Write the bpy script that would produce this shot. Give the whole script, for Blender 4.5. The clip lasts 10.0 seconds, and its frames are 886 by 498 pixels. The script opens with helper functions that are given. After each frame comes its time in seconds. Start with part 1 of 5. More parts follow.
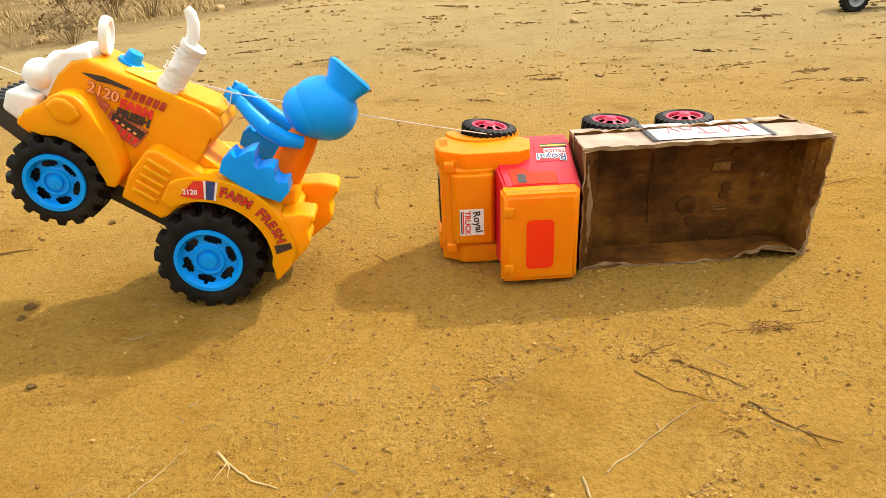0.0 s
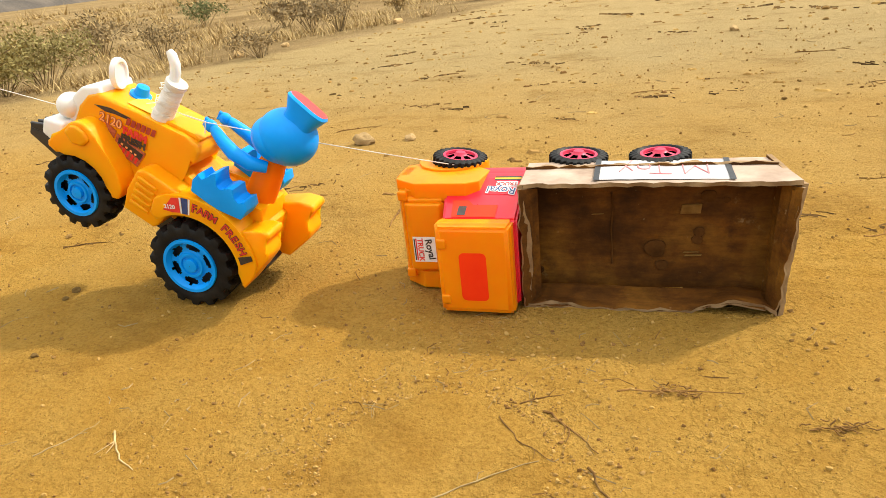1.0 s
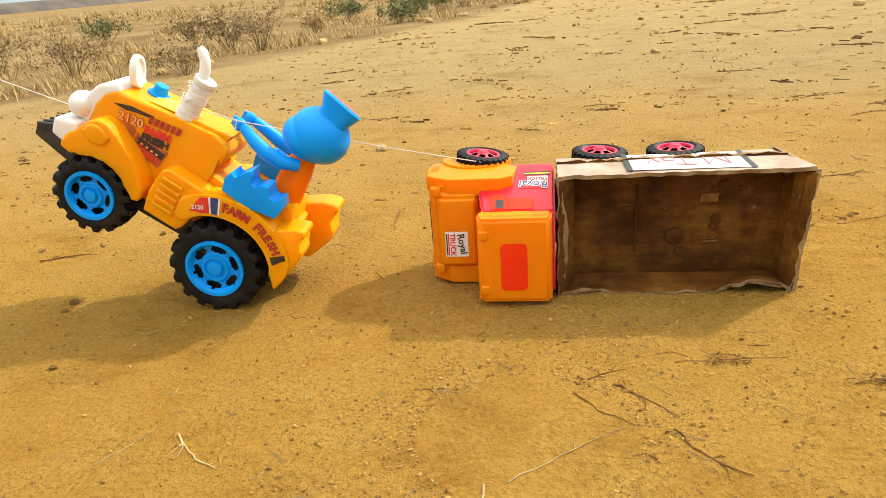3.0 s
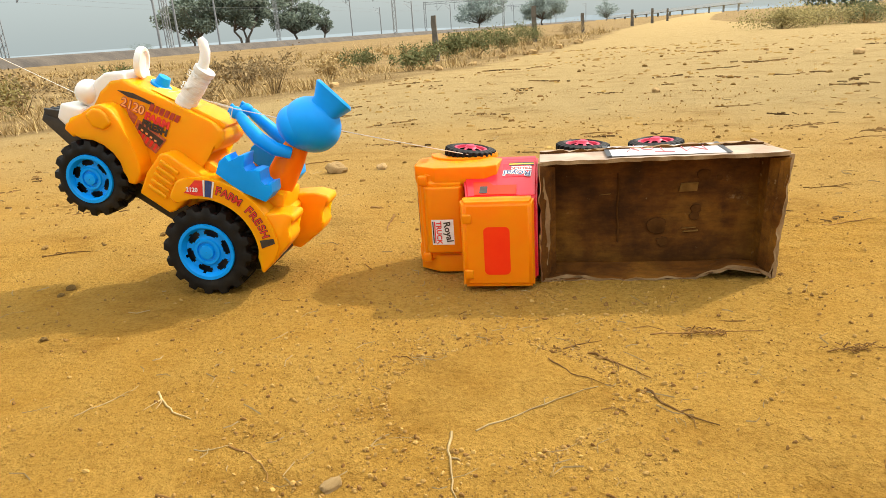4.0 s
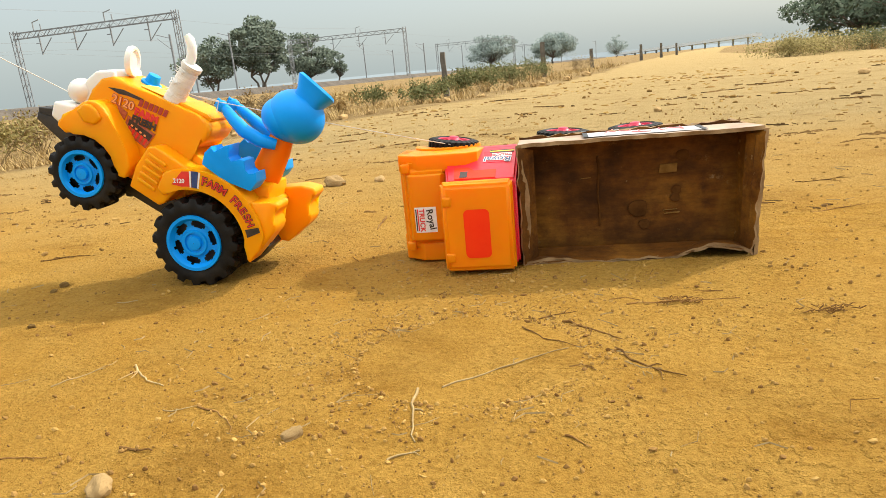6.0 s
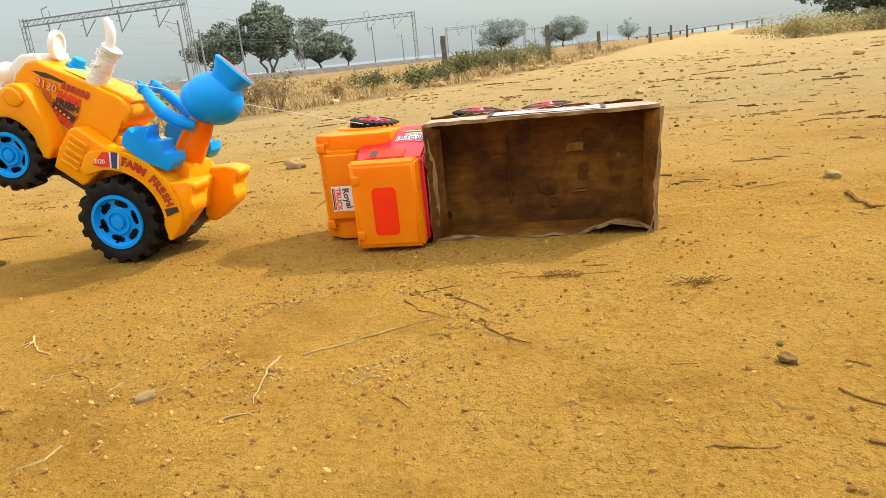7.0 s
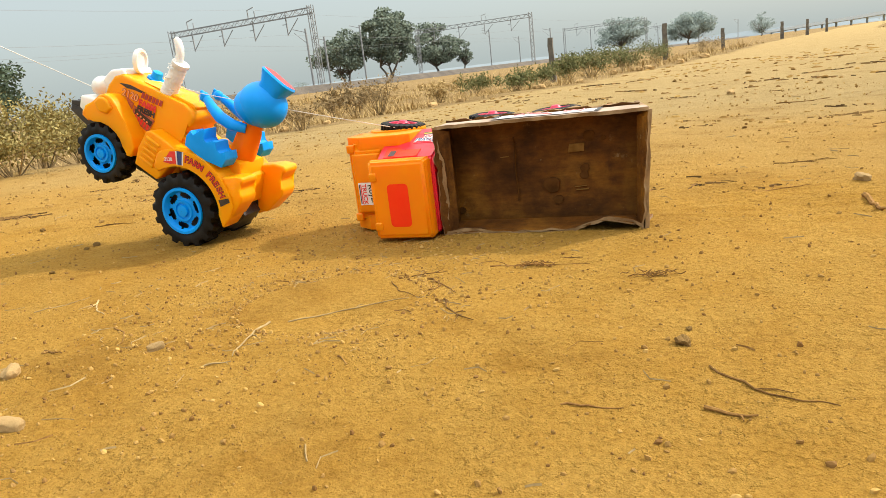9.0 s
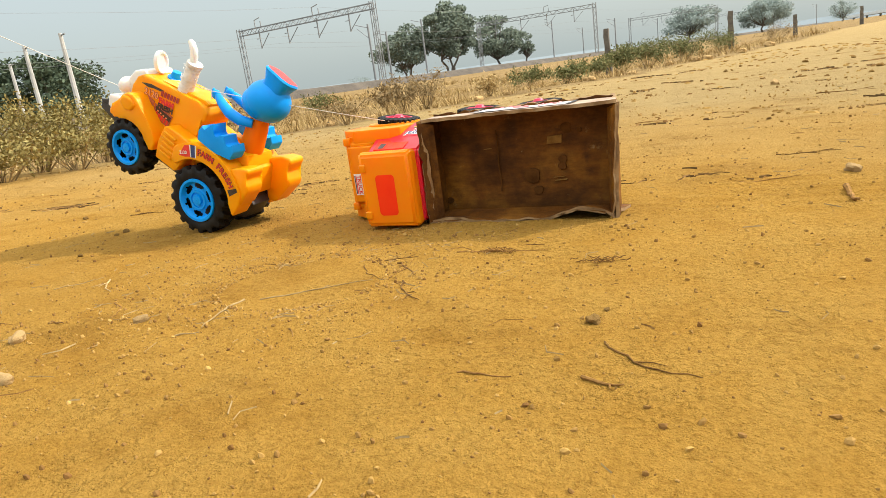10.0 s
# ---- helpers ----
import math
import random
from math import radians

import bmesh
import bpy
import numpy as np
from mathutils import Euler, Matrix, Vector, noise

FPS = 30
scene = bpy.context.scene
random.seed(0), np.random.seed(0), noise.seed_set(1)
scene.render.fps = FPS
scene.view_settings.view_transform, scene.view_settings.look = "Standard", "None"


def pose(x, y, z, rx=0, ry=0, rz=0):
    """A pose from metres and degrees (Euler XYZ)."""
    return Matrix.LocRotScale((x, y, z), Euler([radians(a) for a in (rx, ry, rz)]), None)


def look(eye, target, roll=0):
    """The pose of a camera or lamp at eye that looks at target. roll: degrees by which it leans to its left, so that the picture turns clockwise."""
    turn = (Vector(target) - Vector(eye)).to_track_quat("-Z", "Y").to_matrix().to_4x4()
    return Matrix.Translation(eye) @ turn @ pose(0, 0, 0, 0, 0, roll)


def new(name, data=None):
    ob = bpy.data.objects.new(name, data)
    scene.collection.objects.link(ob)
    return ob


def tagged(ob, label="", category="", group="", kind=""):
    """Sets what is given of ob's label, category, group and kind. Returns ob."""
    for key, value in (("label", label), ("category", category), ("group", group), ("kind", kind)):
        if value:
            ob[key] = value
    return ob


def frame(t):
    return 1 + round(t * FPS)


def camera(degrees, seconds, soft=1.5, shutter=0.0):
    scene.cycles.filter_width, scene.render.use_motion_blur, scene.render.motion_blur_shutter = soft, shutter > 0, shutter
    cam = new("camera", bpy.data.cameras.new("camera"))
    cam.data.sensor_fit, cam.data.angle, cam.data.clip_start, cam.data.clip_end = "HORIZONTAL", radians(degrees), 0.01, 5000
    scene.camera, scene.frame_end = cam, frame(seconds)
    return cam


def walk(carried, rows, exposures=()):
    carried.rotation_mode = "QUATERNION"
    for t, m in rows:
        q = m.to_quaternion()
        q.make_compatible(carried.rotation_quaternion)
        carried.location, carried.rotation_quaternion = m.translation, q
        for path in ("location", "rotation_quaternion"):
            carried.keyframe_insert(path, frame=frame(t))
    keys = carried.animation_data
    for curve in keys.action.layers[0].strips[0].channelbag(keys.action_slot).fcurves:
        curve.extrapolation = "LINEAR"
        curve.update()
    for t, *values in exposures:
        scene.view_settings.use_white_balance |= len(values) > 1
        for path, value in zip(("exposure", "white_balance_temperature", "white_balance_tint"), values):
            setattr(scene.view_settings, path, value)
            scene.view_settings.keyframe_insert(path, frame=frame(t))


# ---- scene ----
cam = camera(68.2, 10.0, soft=0.85)
PATH = [
    (0, (-0.235, -0.918, 0.501), (-0.194, 0.879, -0.376), -2.82),
    (0.5, (0.101, -0.882, 0.495), (-0.393, 0.867, -0.340), -4.39),
    (1, (0.160, -0.889, 0.520), (-0.392, 0.847, -0.304), -6.34),
    (1.5, (0.051, -0.910, 0.518), (-0.399, 0.854, -0.310), -5.82),
    (2, (0.052, -0.958, 0.521), (-0.372, 0.842, -0.242), -6.56),
    (2.5, (-0.061, -0.936, 0.503), (-0.275, 0.889, -0.288), -3.27),
    (3, (-0.037, -0.972, 0.505), (-0.312, 0.848, -0.278), -4.45),
    (4.5, (0.021, -1.042, 0.351), (-0.296, 0.856, -0.194), -3.99),
    (5, (0.034, -1.051, 0.329), (-0.304, 0.853, -0.184), -4.84),
    (6.5, (0.120, -1.056, 0.320), (-0.235, 0.837, -0.218), -5.50),
    (7, (0.231, -1.058, 0.303), (-0.153, 0.823, -0.256), -5.76),
    (7.5, (0.292, -1.076, 0.304), (-0.169, 0.790, -0.248), -6.60),
    (8, (0.334, -1.083, 0.301), (-0.240, 0.751, -0.255), -7.60),
    (8.5, (0.380, -1.104, 0.289), (-0.269, 0.708, -0.255), -6.47),
    (9, (0.435, -1.115, 0.294), (-0.275, 0.681, -0.223), -6.78),
    (9.5, (0.512, -1.119, 0.286), (-0.274, 0.648, -0.227), -6.99),
    (10, (0.592, -1.119, 0.281), (-0.287, 0.603, -0.232), -7.64),
]
walk(cam, [(t, look(eye, target, roll)) for t, eye, target, roll in PATH], [(0.0, 0.48), (10.0, 0.5)])

# ---- light: hazy sun from behind the toys, dusty sky ----
SUN_DIR = Vector((0.68, 0.52, 0.76)).normalized()
world = bpy.data.worlds.new("world")
scene.world = world
world.use_nodes = True
wn, wl = world.node_tree.nodes, world.node_tree.links
sky = wn.new("ShaderNodeTexSky")
sky.sky_type = "NISHITA"
sky.sun_disc = False
sky.sun_elevation = math.asin(SUN_DIR.z)
sky.sun_rotation = math.atan2(SUN_DIR.x, SUN_DIR.y)
sky.air_density, sky.dust_density, sky.ozone_density = 1.0, 5.0, 1.0
haze = wn.new("ShaderNodeMix")
haze.data_type = "RGBA"
haze.inputs["Factor"].default_value = 0.6
up = wn.new("ShaderNodeTexCoord")
sep = wn.new("ShaderNodeSeparateXYZ")
veil = wn.new("ShaderNodeValToRGB")
veil.color_ramp.elements[0].position, veil.color_ramp.elements[0].color = 0.0, (0.38, 0.44, 0.435, 1)
veil.color_ramp.elements[1].position, veil.color_ramp.elements[1].color = 0.8, (1.9, 1.87, 1.75, 1)
veil.color_ramp.elements.new(0.28).color = (0.5, 0.555, 0.54, 1)
gain = wn.new("ShaderNodeMix")
gain.data_type, gain.blend_type = "RGBA", "MULTIPLY"
gain.inputs["Factor"].default_value = 1.0
gain.inputs[7].default_value = (13.4, 13.4, 13.4, 1)
wl.new(up.outputs["Generated"], sep.inputs[0])
wl.new(sep.outputs["Z"], veil.inputs[0])
wl.new(veil.outputs[0], gain.inputs[6])
wl.new(gain.outputs[2], haze.inputs[7])
wl.new(sky.outputs[0], haze.inputs[6])
wl.new(haze.outputs[2], wn["Background"].inputs["Color"])
wn["Background"].inputs["Strength"].default_value = 0.1

sun_data = bpy.data.lights.new("sun", "SUN")
sun_data.energy, sun_data.angle, sun_data.color = 3.0, radians(1.5), (1.0, 0.92, 0.78)
sun = new("sun", sun_data)
sun.matrix_world = look(SUN_DIR * 40, (0, 0, 0))


# ---- materials ----
def nodes_of(name):
    m = bpy.data.materials.new(name)
    m.use_nodes = True
    return m, m.node_tree.nodes, m.node_tree.links, m.node_tree.nodes["Principled BSDF"]


def ramp(n, l, src, stops):
    r = n.new("ShaderNodeValToRGB")
    while len(r.color_ramp.elements) < len(stops):
        r.color_ramp.elements.new(0.5)
    for e, (pos, col) in zip(r.color_ramp.elements, stops):
        e.position, e.color = pos, (*col, 1) if len(col) == 3 else col
    l.new(src, r.inputs[0])
    return r.outputs[0]


def tex(n, l, scale, detail=4, rough=0.55, kind="ShaderNodeTexNoise", coords="Object", stretch=None):
    c = n.new("ShaderNodeTexCoord")
    t = n.new(kind)
    t.inputs["Scale"].default_value = scale
    if kind == "ShaderNodeTexNoise":
        t.inputs["Detail"].default_value, t.inputs["Roughness"].default_value = detail, rough
    src = c.outputs[coords]
    if stretch:
        mp = n.new("ShaderNodeMapping")
        mp.inputs["Scale"].default_value = stretch
        l.new(src, mp.inputs[0])
        src = mp.outputs[0]
    l.new(src, t.inputs["Vector"])
    return t.outputs[0]


def mixcol(n, l, fac, a, b, mode="MIX"):
    m = n.new("ShaderNodeMix")
    m.data_type, m.blend_type = "RGBA", mode
    for key, v in (("Factor", fac), ("A", a), ("B", b)):
        s = [i for i in m.inputs if i.name == key and i.enabled][0]
        if isinstance(v, (int, float)):
            s.default_value = v
        elif isinstance(v, tuple):
            s.default_value = (*v, 1)
        else:
            l.new(v, s)
    return [o for o in m.outputs if o.enabled][0]


def bump(n, l, bsdf, src, strength, dist, under=None):
    b = n.new("ShaderNodeBump")
    b.inputs["Strength"].default_value, b.inputs["Distance"].default_value = strength, dist
    l.new(src, b.inputs["Height"])
    if under:
        l.new(under, b.inputs["Normal"])
    l.new(b.outputs[0], bsdf.inputs["Normal"])
    return b.outputs[0]


def surface(name, dark, light, scale=40, rough=(0.4, 0.6), bumps=0.2, bump_scale=300, dist=0.001, fine=None, stretch=None, metal=0.0, spec=0.5, sss=0.0, dirt=0.0, vary=0.0, thin=0.0):
    m, n, l, b = nodes_of(name)
    t1 = tex(n, l, scale, 5, 0.6, stretch=stretch)
    col = ramp(n, l, t1, ((0.3, dark), (0.7, light)))
    if dirt:
        t3 = tex(n, l, scale * 0.35, 6, 0.7)
        f = ramp(n, l, t3, ((0.5, (0, 0, 0)), (0.75, (dirt, dirt, dirt))))
        col = mixcol(n, l, f, col, (0.42, 0.3, 0.16))
    if vary:
        o = n.new("ShaderNodeObjectInfo")
        f = ramp(n, l, o.outputs["Random"], ((0, (1 - vary,) * 3), (1, (1, 1, 1))))
        col = mixcol(n, l, 1.0, col, f, "MULTIPLY")
    l.new(col, b.inputs["Base Color"])
    t2 = tex(n, l, bump_scale, 3, 0.6, stretch=stretch)
    l.new(ramp(n, l, t2, ((0.2, (rough[0],) * 3), (0.8, (rough[1],) * 3))), b.inputs["Roughness"])
    b.inputs["Metallic"].default_value = metal
    b.inputs["Specular IOR Level"].default_value = spec
    if sss:
        b.inputs["Subsurface Weight"].default_value = sss
        b.inputs["Subsurface Radius"].default_value = (1.0, 0.45, 0.15)
        b.inputs["Subsurface Scale"].default_value = 0.03
    if bumps:
        bump(n, l, b, t2, bumps, dist)
    if thin:
        glow = n.new("ShaderNodeBsdfTranslucent")
        l.new(col, glow.inputs["Color"])
        both = n.new("ShaderNodeMixShader")
        both.inputs[0].default_value = thin
        l.new(b.outputs[0], both.inputs[1])
        l.new(glow.outputs[0], both.inputs[2])
        l.new(both.outputs[0], n["Material Output"].inputs["Surface"])
    return m


ORANGE = surface("orange_plastic", (1.0, 0.335, 0.001), (1.0, 0.385, 0.002), 14, (0.3, 0.45), 0.05, 90, spec=0.25, sss=0.5, dirt=0.03, thin=0.12)
TRUCK_ORANGE = surface("truck_orange_plastic", (1.0, 0.235, 0.001), (1.0, 0.29, 0.002), 14, (0.3, 0.45), 0.05, 90, spec=0.25, sss=0.5, dirt=0.03, thin=0.12)
ORANGE_DEEP = surface("deep_orange_plastic", (1.0, 0.19, 0.001), (1.0, 0.23, 0.002), 14, (0.3, 0.45), 0.05, 90, spec=0.25, sss=0.3, dirt=0.03, thin=0.12)
BLUE = surface("blue_plastic", (0.0, 0.29, 0.88), (0.001, 0.36, 1.0), 14, (0.3, 0.42), 0.05, 90, spec=0.22, dirt=0.02, thin=0.1)
RED = surface("red_plastic", (0.82, 0.012, 0.03), (0.9, 0.02, 0.045), 14, (0.25, 0.4), 0.05, 90, sss=0.4, dirt=0.04, thin=0.12)
RED_LENS = surface("red_window_plastic", (0.95, 0.03, 0.004), (1.0, 0.05, 0.006), 20, (0.3, 0.45), 0.03, 90, spec=0.25, thin=0.12)
WHITE = surface("white_plastic", (0.72, 0.7, 0.64), (0.84, 0.83, 0.8), 20, (0.3, 0.45), 0.05, 90, sss=0.1, dirt=0.12)
THREAD = surface("white_thread", (0.62, 0.6, 0.54), (0.82, 0.8, 0.75), 60, (0.8, 0.95), 0.8, 700, 0.002, stretch=(0.15, 0.15, 1.0))
BLACK = surface("black_plastic", (0.008, 0.008, 0.009), (0.02, 0.02, 0.022), 30, (0.35, 0.55), 0.1, 200, dirt=0.08)
RUBBER = surface("black_rubber_tyre", (0.004, 0.004, 0.004), (0.012, 0.011, 0.01), 30, (0.45, 0.7), 0.2, 300, spec=0.2, dirt=0.05)
PINK = surface("pink_red_rim", (0.55, 0.015, 0.06), (0.68, 0.03, 0.09), 20, (0.3, 0.5), 0.05, 90, dirt=0.1)
PAPER = surface("white_paper", (0.42, 0.4, 0.39), (0.58, 0.56, 0.55), 25, (0.7, 0.9), 0.15, 120, dirt=0.12)
INK_RED = surface("red_felt_pen", (0.62, 0.16, 0.17), (0.7, 0.32, 0.32), 120, (0.7, 0.9), 0)
INK_DARK = surface("dark_print", (0.02, 0.015, 0.012), (0.05, 0.035, 0.03), 120, (0.35, 0.5), 0)
TAPE = surface("black_tape", (0.012, 0.012, 0.013), (0.03, 0.03, 0.03), 60, (0.3, 0.5), 0.1, 200)
PRINT_RED = surface("red_print", (0.62, 0.02, 0.02), (0.75, 0.04, 0.03), 80, (0.3, 0.45), 0)
PRINT_BROWN = surface("brown_print", (0.3, 0.05, 0.02), (0.5, 0.14, 0.07), 260, (0.3, 0.45), 0)
CARD_DARK = surface("stained_cardboard", (0.05, 0.02, 0.005), (0.12, 0.05, 0.013), 40, (0.7, 0.9), 0.3, 200, spec=0.05)
CARD_LIGHT = surface("scuffed_cardboard", (0.16, 0.08, 0.02), (0.27, 0.145, 0.04), 60, (0.7, 0.9), 0.3, 200, spec=0.05)
PRINT_PEACH = surface("peach_print", (0.8, 0.3, 0.08), (0.9, 0.42, 0.16), 120, (0.3, 0.45), 0)
PRINT_DARK_RED = surface("dark_red_print", (0.3, 0.02, 0.012), (0.45, 0.05, 0.03), 120, (0.3, 0.45), 0)
PRINT_NAVY = surface("navy_print", (0.01, 0.03, 0.12), (0.03, 0.07, 0.22), 80, (0.3, 0.45), 0)
PRINT_YELLOW = surface("yellow_print", (0.75, 0.5, 0.02), (0.85, 0.6, 0.04), 80, (0.3, 0.45), 0)
PRINT_WHITE = surface("white_print", (0.7, 0.7, 0.68), (0.85, 0.84, 0.82), 80, (0.3, 0.45), 0)
TWIG = surface("dry_twig_bark", (0.13, 0.06, 0.018), (0.42, 0.23, 0.07), 70, (0.8, 0.95), 0.6, 400, 0.002, vary=0.5, spec=0.1)
STRAW = surface("dry_straw", (0.36, 0.24, 0.1), (0.62, 0.46, 0.22), 50, (0.7, 0.9), 0.2, 300, vary=0.4, spec=0.1)
CLOD = surface("earth_clod", (0.26, 0.14, 0.042), (0.5, 0.31, 0.105), 60, (0.9, 1.0), 0.8, 300, 0.003, vary=0.5, spec=0.1)
STONE = surface("brown_stone", (0.4, 0.25, 0.1), (0.62, 0.43, 0.2), 35, (0.8, 0.95), 0.6, 200, 0.003, vary=0.3, spec=0.1)
STEEL = surface("weathered_steel", (0.2, 0.21, 0.22), (0.32, 0.33, 0.34), 0.8, (0.5, 0.7), 0, metal=0.3)
CONCRETE = surface("pale_concrete", (0.42, 0.41, 0.38), (0.6, 0.58, 0.54), 1.5, (0.8, 0.95), 0.2, 20, 0.01)
# Bridge concrete with the blue-grey of distance haze painted in.
CONCRETE_HAZED = surface("haze_tinted_concrete", (0.56, 0.62, 0.66), (0.64, 0.7, 0.74), 0.2, (0.8, 0.95), 0)
POST = surface("weathered_stone_post", (0.07, 0.06, 0.05), (0.17, 0.15, 0.12), 6, (0.8, 0.95), 0.5, 40, 0.01)
BARK = surface("grey_bark", (0.1, 0.085, 0.07), (0.2, 0.17, 0.14), 2, (0.85, 1.0), 0.5, 10, 0.05)
BALLAST = surface("dark_ballast_bank", (0.06, 0.05, 0.04), (0.13, 0.105, 0.08), 0.6, (0.9, 1.0), 0.6, 6, 0.1)
# The ridge's base colour stands in for haze at the horizon.
HILL_HAZED = surface("haze_painted_ridge", (0.2, 0.25, 0.28), (0.25, 0.3, 0.33), 0.01, (0.9, 1.0), 0)


def leaf_material(name, dark, light):
    m, n, l, b = nodes_of(name)
    g = n.new("ShaderNodeNewGeometry")
    col = ramp(n, l, g.outputs["Random Per Island"], ((0.0, dark), (1.0, light)))
    l.new(col, b.inputs["Base Color"])
    b.inputs["Roughness"].default_value = 0.7
    b.inputs["Specular IOR Level"].default_value = 0.08
    return m


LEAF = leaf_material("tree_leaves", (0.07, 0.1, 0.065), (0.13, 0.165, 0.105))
# Farthest leaves: distance haze is put into the colour as pale blue-grey.
LEAF_FAR_HAZED = leaf_material("far_tree_leaves_hazed", (0.23, 0.285, 0.27), (0.31, 0.37, 0.335))
BUSH = leaf_material("bush_leaves", (0.075, 0.088, 0.03), (0.21, 0.2, 0.08))
DRY = leaf_material("dry_grass_blades", (0.26, 0.17, 0.06), (0.58, 0.42, 0.19))
OLIVE = leaf_material("olive_grass", (0.17, 0.14, 0.045), (0.44, 0.36, 0.14))
GRIT = leaf_material("sand_crumbs", (0.2, 0.1, 0.03), (0.5, 0.31, 0.09))
LITTER = leaf_material("plant_litter", (0.07, 0.04, 0.015), (0.34, 0.2, 0.075))
DRY_DARK = leaf_material("dead_brush", (0.14, 0.1, 0.05), (0.38, 0.27, 0.13))


def cardboard_material():
    m, n, l, b = nodes_of("worn_brown_cardboard")
    big = tex(n, l, 9, 6, 0.65)
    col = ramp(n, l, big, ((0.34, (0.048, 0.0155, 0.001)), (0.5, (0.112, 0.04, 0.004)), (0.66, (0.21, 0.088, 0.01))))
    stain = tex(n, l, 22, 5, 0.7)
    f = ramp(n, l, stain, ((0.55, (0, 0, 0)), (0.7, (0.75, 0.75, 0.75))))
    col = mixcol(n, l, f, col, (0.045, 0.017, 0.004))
    pale = tex(n, l, 14, 6, 0.75)
    f2 = ramp(n, l, pale, ((0.62, (0, 0, 0)), (0.74, (0.45, 0.45, 0.45))))
    col = mixcol(n, l, f2, col, (0.4, 0.26, 0.11))
    rub = tex(n, l, 60, 8, 0.75, stretch=(0.25, 1, 1))
    f3 = ramp(n, l, rub, ((0.35, (0.62, 0.58, 0.52)), (0.5, (1, 1, 1)), (0.68, (1.5, 1.45, 1.35))))
    col = mixcol(n, l, 0.9, col, f3, "MULTIPLY")
    spots = tex(n, l, 55, 3, 0.5)
    f4 = ramp(n, l, spots, ((0.7, (0, 0, 0)), (0.76, (0.5, 0.5, 0.5))))
    col = mixcol(n, l, f4, col, (0.42, 0.28, 0.13))
    l.new(col, b.inputs["Base Color"])
    b.inputs["Roughness"].default_value = 0.7
    b.inputs["Specular IOR Level"].default_value = 0.2
    flute = tex(n, l, 260, 3, 0.6, stretch=(0.15, 1, 1))
    crease = tex(n, l, 40, 6, 0.7)
    first = bump(n, l, b, flute, 0.25, 0.001)
    bump(n, l, b, crease, 0.5, 0.003, first)
    return m


CARD = cardboard_material()
CARD_PALE = surface("torn_cardboard_edge", (0.15, 0.08, 0.03), (0.4, 0.26, 0.125), 22, (0.85, 1.0), 0.6, 260, 0.002)
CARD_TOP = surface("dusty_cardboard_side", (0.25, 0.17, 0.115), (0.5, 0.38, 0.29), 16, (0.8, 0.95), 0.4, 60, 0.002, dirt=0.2)


